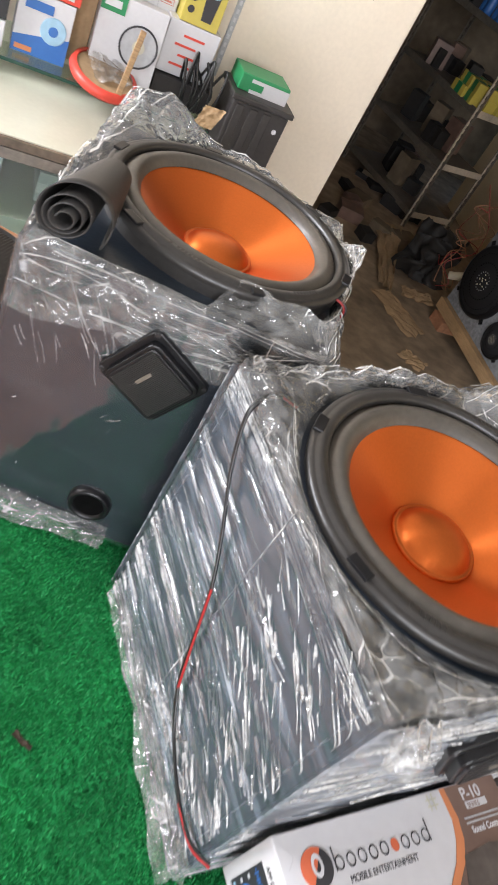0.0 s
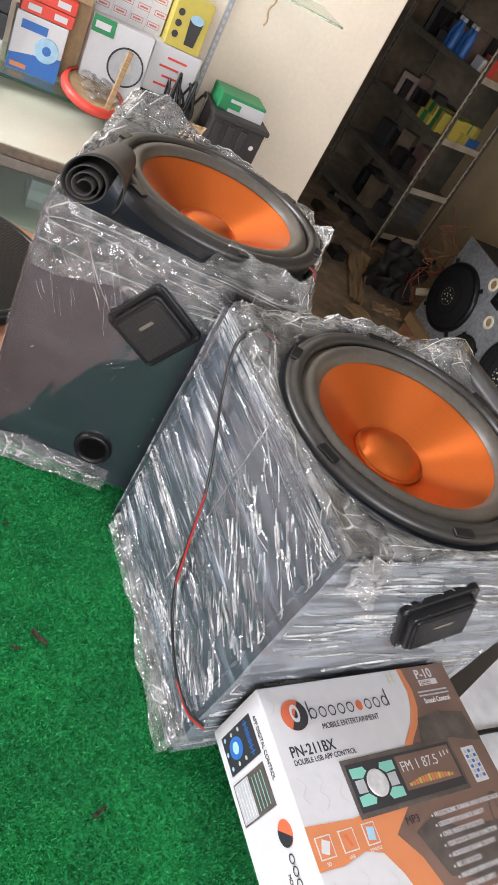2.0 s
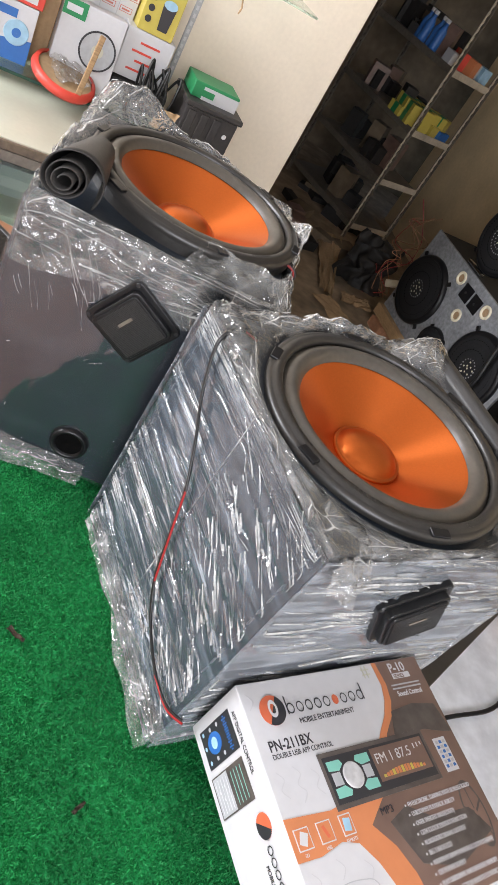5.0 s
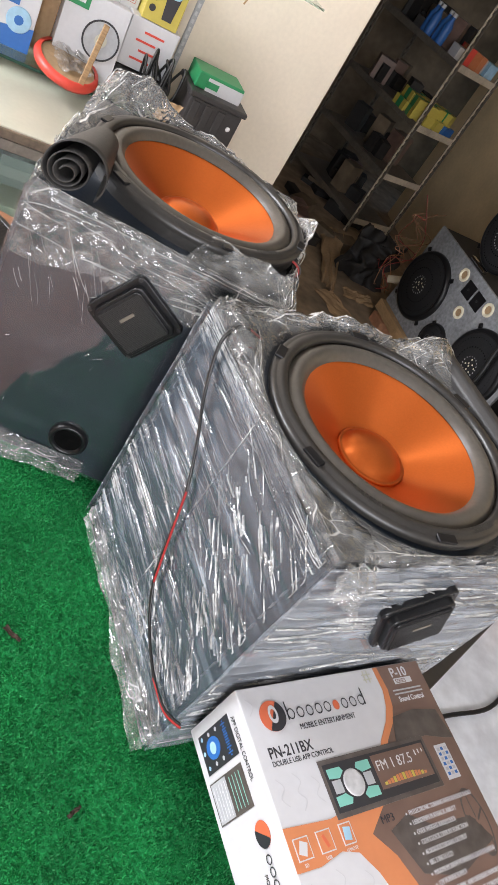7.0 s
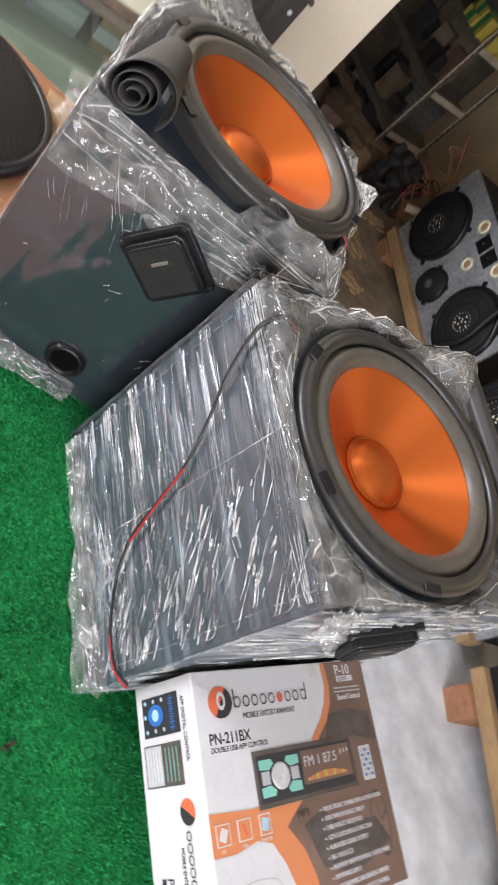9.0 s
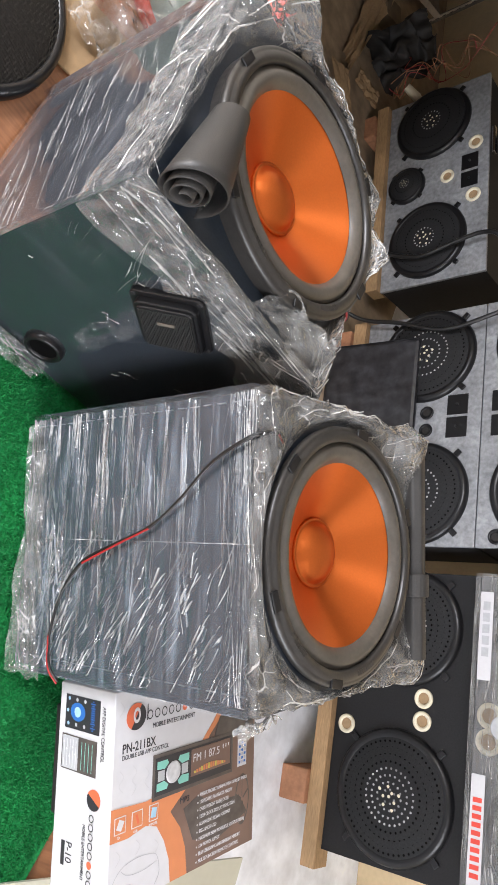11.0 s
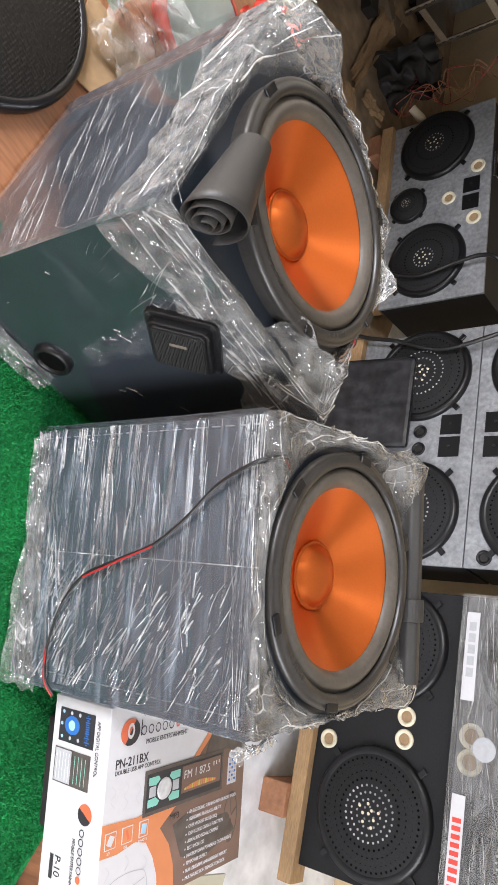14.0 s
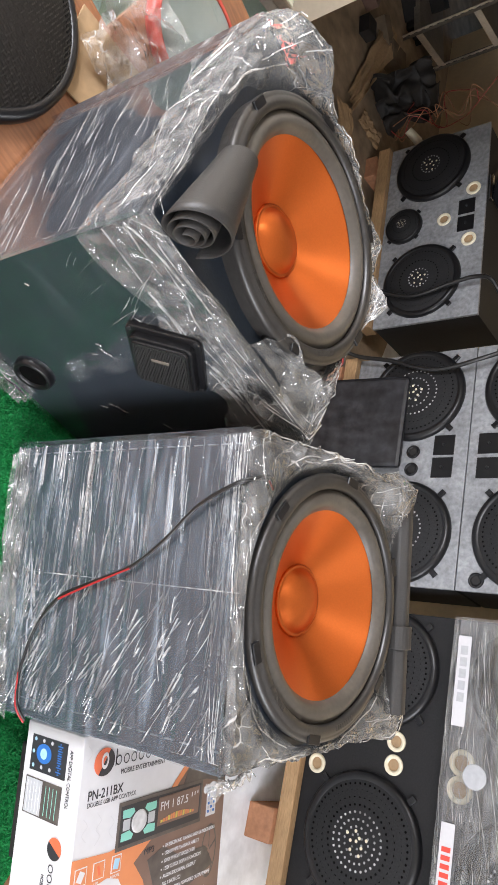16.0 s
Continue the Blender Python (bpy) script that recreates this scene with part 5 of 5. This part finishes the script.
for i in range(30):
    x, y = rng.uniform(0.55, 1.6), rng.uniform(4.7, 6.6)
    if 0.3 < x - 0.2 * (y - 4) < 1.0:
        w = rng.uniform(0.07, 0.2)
        parcel("floor_parcel", pose(x, y, FLOOR + 0.004, 0, 0, rng.uniform(0, 90)), w, rng.uniform(0.08, 0.18), rng.uniform(0.03, 0.1), BROWNISH[i % 7], "small dark parcel on the dim floor", None, "floor clutter")

# ---------------------------------------------------------------- display counter along the cream wall
MW = pose(-0.517, 2.595, 0.02, 0, 0, 25)  # x along the wall, -y into the room


def counter():
    t = thing("display_counter", MW, "glass-fronted display counter with a cream top", "counter")
    part("countertop", box(-2.1, -0.62, -0.175, 0.42, -0.001, -0.15, 0.003), CREAM, t, "cream laminate top")
    part("front_rail", box(-2.1, -0.632, -0.18, 0.42, -0.621, -0.153, 0.002), BROWNRAIL, t, "worn grey-brown front rail")
    part("lower_rail", box(-2.1, -0.63, -0.215, 0.42, -0.621, -0.182, 0.002), STEEL, t)
    part("back_panel", box(-2.1, -0.06, FLOOR - 0.02, 0.42, -0.045, -0.176), CREAM, t)
    part("end_panel", box(0.4, -0.62, FLOOR - 0.02, 0.42, -0.061, -0.176, 0.002), CREAM, t)
    part("inner_shelf", box(-2.1, -0.6, -0.42, 0.399, -0.062, -0.405, 0.002), CREAM, t)
    part("glass_front", box(-2.1, -0.626, FLOOR + 0.05, 0.399, -0.621, -0.217), GLASS, t, "clear glass pane").visible_shadow = False
    return t


counter()
g = thing("glass_shelf", MW, "green-edged glass shelf on the wall", "shelf", "glass shelves")
part("glass_plate", box(-2.0, -0.3, -0.088, 0.3, -0.002, -0.08, 0.001), GLASS, g).visible_shadow = False
part("glass_edge", box(-2.0, -0.3035, -0.089, 0.3, -0.3005, -0.079, 0.001), GLASSEDGE, g, "dark green ground edge")
for x in (-1.4, -0.42, 0.2):
    part("bracket", box(x - 0.008, -0.31, -0.125, x + 0.008, -0.001, -0.089, 0.002), IRON, g)
g = thing("glass_shelf", MW, "green-edged glass shelf high on the wall", "shelf", "glass shelves")
part("glass_plate", box(0.36, -0.22, 0.45, 0.66, -0.002, 0.457, 0.001), GLASS, g).visible_shadow = False
part("bracket", box(0.375, -0.21, 0.43, 0.391, -0.001, 0.449, 0.002), STEEL, g)
g = thing("wall_channel", MW, "slotted white steel shelf channel fixed to the wall", "bracket")
part("channel", box(0.325, -0.012, 0.0, 0.345, -0.001, 1.4, 0.001), GREY, g)
bm = bmesh.new()
for k in range(50):
    box(0.331, -0.0135, 0.02 + 0.027 * k, 0.339, -0.012, 0.034 + 0.027 * k, 0, None, bm)
part("slots", bm, WHITE, g)["kind"] = "stuff"


def goods(name, s0, s1, z0, z1, off, dep, mat, label, lean=0):
    """A carton on the shelf: along the wall from s0 to s1, its front off metres from the wall."""
    t = thing(name, MW @ pose((s0 + s1) / 2, -off, z0, lean), label, "box", "goods on the glass shelf")
    w = s1 - s0
    part("carton_body", box(-w / 2, 0, 0, w / 2, dep, z1 - z0, 0.002), mat, t)
    return t, w, z1 - z0


# carton with a round lamp
t, w, h = goods("lamp_carton", -0.113, 0.094, -0.08, 0.163, 0.2, 0.08, WHITE, "white carton with a green corner and a round lamp picture", -6)
part("green_corner", box(-w / 2, -0.0015, h - 0.05, -w / 2 + 0.075, -0.0003, h), GREEN, t)
part("name_bar", box(-w / 2 + 0.01, -0.0025, h - 0.036, -w / 2 + 0.06, -0.0014, h - 0.016), WHITE, t)
lp = part("lamp_picture", lathe([(0.0001, 0.002), (0.058, 0.002), (0.06, 0.0005)], 40, pose(0.035, 0, h * 0.52, 90)), GREY, t, "printed picture of a round lamp")
part("lamp_ring", lathe([(0.056, 0.003), (0.062, 0.003)], 40, pose(0.035, 0, h * 0.52, 90)), INK, lp)
part("lamp_centre", lathe([(0.0001, 0.0035), (0.02, 0.0035)], 30, pose(0.035, 0, h * 0.52, 90)), CREAM, lp)
# carton with a blue horn
t, w, h = goods("horn_carton", -0.337, -0.178, -0.08, 0.09, 0.22, 0.08, WHITE, "white and blue carton with a horn picture", -4)
part("blue_field", ngon([(-w / 2, 0), (w / 2, 0), (w / 2, 0.075), (-w / 2, 0.045)], 0.001, pose(0, 0, 0, 90)), BLUE, t)
part("name_bar", box(-w / 2 + 0.02, -0.002, h - 0.045, -w / 2 + 0.1, -0.0004, h - 0.02), BLUE, t)
lp = part("horn_picture", lathe([(0.0001, 0.0035), (0.036, 0.0035), (0.038, 0.001)], 36, pose(0.03, 0, 0.085, 90)), PALEBLUE, t)
part("horn_centre", lathe([(0.0001, 0.0045), (0.014, 0.0045)], 24, pose(0.03, 0, 0.085, 90)), BLUE, lp)
part("orange_flash", box(-w / 2 + 0.01, -0.002, 0.008, -w / 2 + 0.06, -0.0012, 0.022), ORANGE, t)
for z in (0.092, 0.132):
    t, w, h = goods("red_carton", -0.33, -0.17, z, z + 0.038, 0.21, 0.09, RED, "flat red carton stacked on the horn carton")
    part("name_bar", box(-0.06, -0.002, 0.01, -0.02, -0.0004, 0.028), WHITE, t)
    part("name_bar", box(0.02, -0.002, 0.01, 0.06, -0.0004, 0.028), WHITE, t)
t, w, h = goods("tan_carton", -0.3, -0.125, 0.172, 0.27, 0.18, 0.1, CARD, "plain tan cardboard carton on red cartons")
t, w, h = goods("tan_carton", -0.17, -0.115, -0.08, 0.17, 0.14, 0.1, CARD, "plain tan carton standing on the shelf")
# patterned carton
t, w, h = goods("patterned_carton", -0.12, 0.12, 0.0, 0.37, 0.1, 0.07, WHITE, "white carton with rows of red printed bars")
PALERED = material("pale_red_print", (0.5, 0.16, 0.13), 0.45, grain=0.2, scale=120)
for i in range(4):
    for j in range(9):
        x, z = -w / 2 + 0.012 + 0.058 * i + 0.012 * (j % 2), 0.012 + 0.04 * j
        fr = part("red_frame", box(x, -0.0012, z, x + 0.042, -0.0003, z + 0.018), PALERED, t)
        part("frame_field", box(x + 0.002, -0.0016, z + 0.002, x + 0.04, -0.0008, z + 0.016), WHITE, fr)
        part("red_bar", box(x + 0.007, -0.002, z + 0.006, x + 0.034, -0.0012, z + 0.0115), PALERED, fr)
    part("grey_bar", box(-w / 2 + 0.006 + 0.058 * i, -0.001, 0.005, -w / 2 + 0.0075 + 0.058 * i, -0.0003, 0.365), GREY, t)
# pale carton and yellow carton on it
t, w, h = goods("pale_carton", 0.1, 0.27, 0.0, 0.16, 0.16, 0.1, WHITE, "white carton with faint red print")
for j in range(4):
    part("red_bar", box(-0.05 + 0.02 * (j % 2), -0.0015, 0.03 + 0.03 * j, 0.02 + 0.02 * (j % 2), -0.0003, 0.037 + 0.03 * j), RED, t)
t, w, h = goods("yellow_carton", 0.125, 0.25, 0.162, 0.325, 0.16, 0.08, YELLOW, "yellow carton with a dark cup picture", -3)
part("cup_picture", ngon([(0.0, 0.02), (0.034, 0.02), (0.042, 0.1), (-0.006, 0.1)], 0.0015, pose(0, 0, 0, 90)), INK, t)
part("cup_lid", lathe([(0.0001, 0.0025), (0.024, 0.0025)], 28, pose(0.018, 0, 0.103, 90) @ Matrix.Diagonal((1, 0.6, 1, 1))), PALEBLUE, t)
for j in range(3):
    part("round_mark", lathe([(0.0001, 0.002), (0.011, 0.002)], 20, pose(-0.04, 0, 0.04 + 0.034 * j, 90)), INK, t)
# black cartons
for j in range(4):
    t, w, h = goods("black_carton", -0.62, -0.36, -0.08 + 0.075 * j, -0.008 + 0.075 * j, 0.24, 0.16, IRON if j else WHITE, "black carton with a white end, stacked", 0)
    if j == 2:
        part("pale_side", box(-w / 2 - 0.0005, -0.001, 0.052, w / 2, -0.0002, 0.07), WHITE, t)
    for q in range(6):
        part("name_bar", box(0.012 + 0.015 * q, -0.002, 0.032, 0.022 + 0.015 * q, -0.0004, 0.041), GREY, t)
# battery-like case, green carton, cable bundle
t = thing("black_case", MW @ pose(0.44, -0.26, -0.149), "black plastic battery case with moulded ribs", "case")
part("case_body", box(-0.09, 0, 0, 0.12, 0.16, 0.185, 0.006), CASEGREY, t)
part("case_lid", box(-0.1, -0.01, 0.186, 0.13, 0.17, 0.205, 0.005), CASEGREY, t)
for x in (-0.075, -0.025, 0.025):
    part("case_rib", box(x, -0.006, 0.01, x + 0.03, 0.001, 0.175, 0.003), CASEGREY, t)
part("lock", lathe([(0.0001, 0.006), (0.009, 0.006), (0.01, 0)], 16, pose(0.085, 0, 0.13, 90)), CHROME, t)
t = thing("green_carton", MW @ pose(0.45, -0.22, 0.0565), "flat green and white carton lying on the black case", "box")
part("carton_body", box(-0.09, 0, 0, 0.09, 0.12, 0.055, 0.004), GREEN, t)
part("white_flap", box(-0.05, -0.0015, 0.0, 0.09, -0.0003, 0.045), WHITE, t)
part("name_bar", box(-0.055, -0.0025, 0.012, -0.005, -0.0016, 0.034), GREEN, t)
bm = bmesh.new()
rng = random.Random(4)
cables = thing("cable_bundle", MW, "tangled bundle of black cables on the shelf", "cable")
for k in range(9):
    x = 0.2 + 0.012 * k
    bm = tube([(x, -0.2, -0.075), (x + rng.uniform(-0.02, 0.02), -0.22, 0.0), (x + rng.uniform(-0.03, 0.03), -0.2, rng.uniform(0.05, 0.11)), (x + rng.uniform(-0.02, 0.03), -0.17, 0.0), (x + 0.01, -0.15, -0.075)], 0.0045, 6)
    part("cable", bm, WIRE_BLACK, cables, "", True)
parcel("dark_parcel", MW @ pose(0.2, -0.14, -0.079), 0.2, 0.1, 0.075, DARK, "dark parcel behind the cable bundle")
# red-rimmed lamp lying on the counter
t = thing("round_tail_lamp", MW @ pose(-0.06, -0.24, -0.066, 13, 0, 20), "round lamp with a red rim in a crumpled clear wrapper", "lamp")
part("lamp_rim", lathe([(0.085, 0), (0.105, 0.0), (0.11, 0.012), (0.105, 0.028), (0.092, 0.03)], 48), RED, t, "glossy red rim", True)
part("lamp_reflector", lathe([(0.0001, 0.03), (0.05, 0.026), (0.092, 0.024)], 48), CARD, t, "dull brown lens", True)
part("lamp_wrap", flap([(-0.06, -0.06, 0.035), (0.07, -0.05, 0.03), (0.06, 0.06, 0.045), (-0.05, 0.06, 0.04)], 81.0, 0.012), FILM_C, t, "crumpled clear wrapper")
o = finish("wooden_stick", box(-0.009, -0.004, 0, 0.009, 0.004, 0.21, 0.002), PINE)
o.matrix_world = MW @ pose(-0.02, -0.33, -0.078, -14, 8, 0)
tagged(o, "thin wooden stick leaning on the counter", "stick")
# goods inside the counter
for s, w, h, mat in ((-0.95, 0.2, 0.12, GREY), (-0.7, 0.12, 0.16, CARD), (-0.42, 0.22, 0.18, GREEN), (-0.12, 0.16, 0.1, GREY), (0.1, 0.2, 0.12, CARD)):
    parcel("stored_carton", MW @ pose(s, -0.4, -0.404), w, 0.14, h, mat, "carton stored inside the glass counter", WHITE, "cartons in the counter")
t = thing("chrome_lamp", MW @ pose(-0.7, -0.5, -0.32), "round chrome lamp inside the counter", "lamp")
part("lamp_bowl", lathe([(0.0001, 0), (0.05, 0.01), (0.07, 0.04), (0.075, 0.06)], 40, pose(0, 0, 0, 90)), CHROME, t, "", True)
# bits on the wood behind the far box
o = finish("plastic_bag", flap([(-0.16, 1.2, 0.0), (0.1, 1.22, 0.0), (0.1, 1.42, 0.06), (-0.16, 1.42, 0.03)], 31.0, 0.03), FILM_C, True)
tagged(o, "crumpled clear plastic bag on the table", "bag")
o = finish("cardboard_piece", box(-0.1, -0.08, 0, 0.1, 0.08, 0.004, 0.001), CARD)
o.matrix_world = pose(-0.07, 1.22, -0.005, 0, 0, 15)
tagged(o, "flat cardboard piece lying on the table", "cardboard")

t = thing("round_tail_lamp", pose(-0.03, 1.49, -0.003, 6, 0, 30), "round white lamp with a red rim lying on the table", "lamp")
part("lamp_rim", lathe([(0.1, 0), (0.118, 0.0), (0.122, 0.012), (0.117, 0.026), (0.106, 0.028)], 48), RED, t, "glossy red rim", True)
part("lamp_reflector", lathe([(0.0001, 0.004), (0.06, 0.006), (0.106, 0.02)], 48), WHITE, t, "white inner bowl", True)
part("lamp_lens", lathe([(0.0001, 0.045), (0.05, 0.04), (0.107, 0.027)], 48), GLASS, t, "", True)
o = finish("red_bag", flap([(0.0, 1.58, 0.04), (0.1, 1.56, 0.045), (0.13, 1.72, 0.09), (0.02, 1.72, 0.05)], 41.0, 0.02), RED, True)
tagged(o, "crumpled red plastic bag on the table", "bag")

for x, y, an, l in ((0.302, 0.245, 60, 0.018), (0.16, 0.41, -20, 0.026), (0.14, 0.385, 10, 0.012), (0.05, 0.55, 40, 0.008)):
    o = finish("leaf_scrap", flap([(-l / 2, -l * 0.12, 0), (l / 2, -l * 0.1, 0.001), (l / 2, l * 0.1, 0.001), (-l / 2, l * 0.16, 0)], 50 + x * 10, 0.002, 10, 6), material("dry_brown_scrap", (0.03, 0.017, 0.008), 0.8, grain=0.3, scale=200), True)
    o.matrix_world = pose(x, y, 0.002, 0, 0, an)
    tagged(o, "small dry brown scrap on the turf mat", "scrap", "scraps on the mat")

# scraps round the grey box
t = thing("wire_tangle", pose(0, 0, 0), "tangle of thin red wires behind the grey box", "wire")
rng = random.Random(12)
for k in range(5):
    pts = [(1.36 + rng.uniform(-0.03, 0.16), 4.5 + rng.uniform(-0.12, 0.12), -0.95 + 0.09 * i + rng.uniform(-0.06, 0.06)) for i in range(8)]
    part("wire", tube(pts, 0.0026, 5), WIRE_RED if k % 2 else BRICK, t, "", True)
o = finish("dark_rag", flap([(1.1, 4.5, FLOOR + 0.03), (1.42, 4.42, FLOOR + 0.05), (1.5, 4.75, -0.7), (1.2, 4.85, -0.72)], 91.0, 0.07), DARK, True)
tagged(o, "crumpled dark rag lying behind the grey box", "rag")
t = thing("pale_plug", pose(1.478, 4.4, -0.79, 20, 60, 10), "short pale plastic plug lying on the dark rag", "plug")
part("plug_body", lathe([(0.0001, -0.06), (0.025, -0.06), (0.028, 0.03), (0.018, 0.06), (0.0001, 0.06)], 16), IVORY, t, "", True)
o = finish("cardboard_sheet", flap([(1.02, 4.25, FLOOR + 0.01), (1.12, 4.16, FLOOR + 0.02), (1.12, 5.0, FLOOR + 0.1), (0.95, 5.1, FLOOR + 0.04)], 93.0, 0.02), CARD, True)
tagged(o, "torn sheet of brown cardboard lying on the dim floor", "cardboard")

# a loose driver standing on the grey box, and a wire hanging from the high shelf
SP = pose(O1[0], O1[1], B1, 0, 0, A1)
t = thing("loose_speaker", SP @ pose(0.44, 0.08, 0.595), "large black grilled speaker standing on the grey box", "speaker")
car_speaker(t, pose(0, 0, 0.225), 0.21, 6, 1)
part("magnet", lathe([(0.0001, -0.1), (0.08, -0.1), (0.085, -0.06), (0.14, -0.02), (0.19, -0.001)], 40, pose(0, 0, 0.225, 90)), PLASTIC, t, "", True)
part("bracket", box(-0.11, -0.05, 0.0, 0.05, -0.02, 0.02, 0.003), CHROME, t, "silver steel bracket")
o = finish("hanging_wire", tube([(0.4, -0.2, 0.452), (0.405, -0.215, 0.43), (0.395, -0.21, 0.4), (0.403, -0.212, 0.37), (0.4, -0.21, 0.35)], 0.003, 6), PINE, True)
o.matrix_world = MW
tagged(o, "short frayed wire hanging from the glass shelf", "wire")
o = finish("paper_piece", flap([(0.24, -0.3, -0.07), (0.3, -0.31, -0.07), (0.33, -0.3, 0.0), (0.26, -0.29, -0.005)], 61.0, 0.004), CARD, True)
o.matrix_world = MW
tagged(o, "folded tan paper leaning on the black case", "paper")

# the whole place, laid out in those units, brought to metres
for o in scene.objects:
    if o.parent is None and o.type in ("MESH", "EMPTY"):
        o.matrix_basis = Matrix.Diagonal((SIZE, SIZE, SIZE, 1)) @ o.matrix_basis
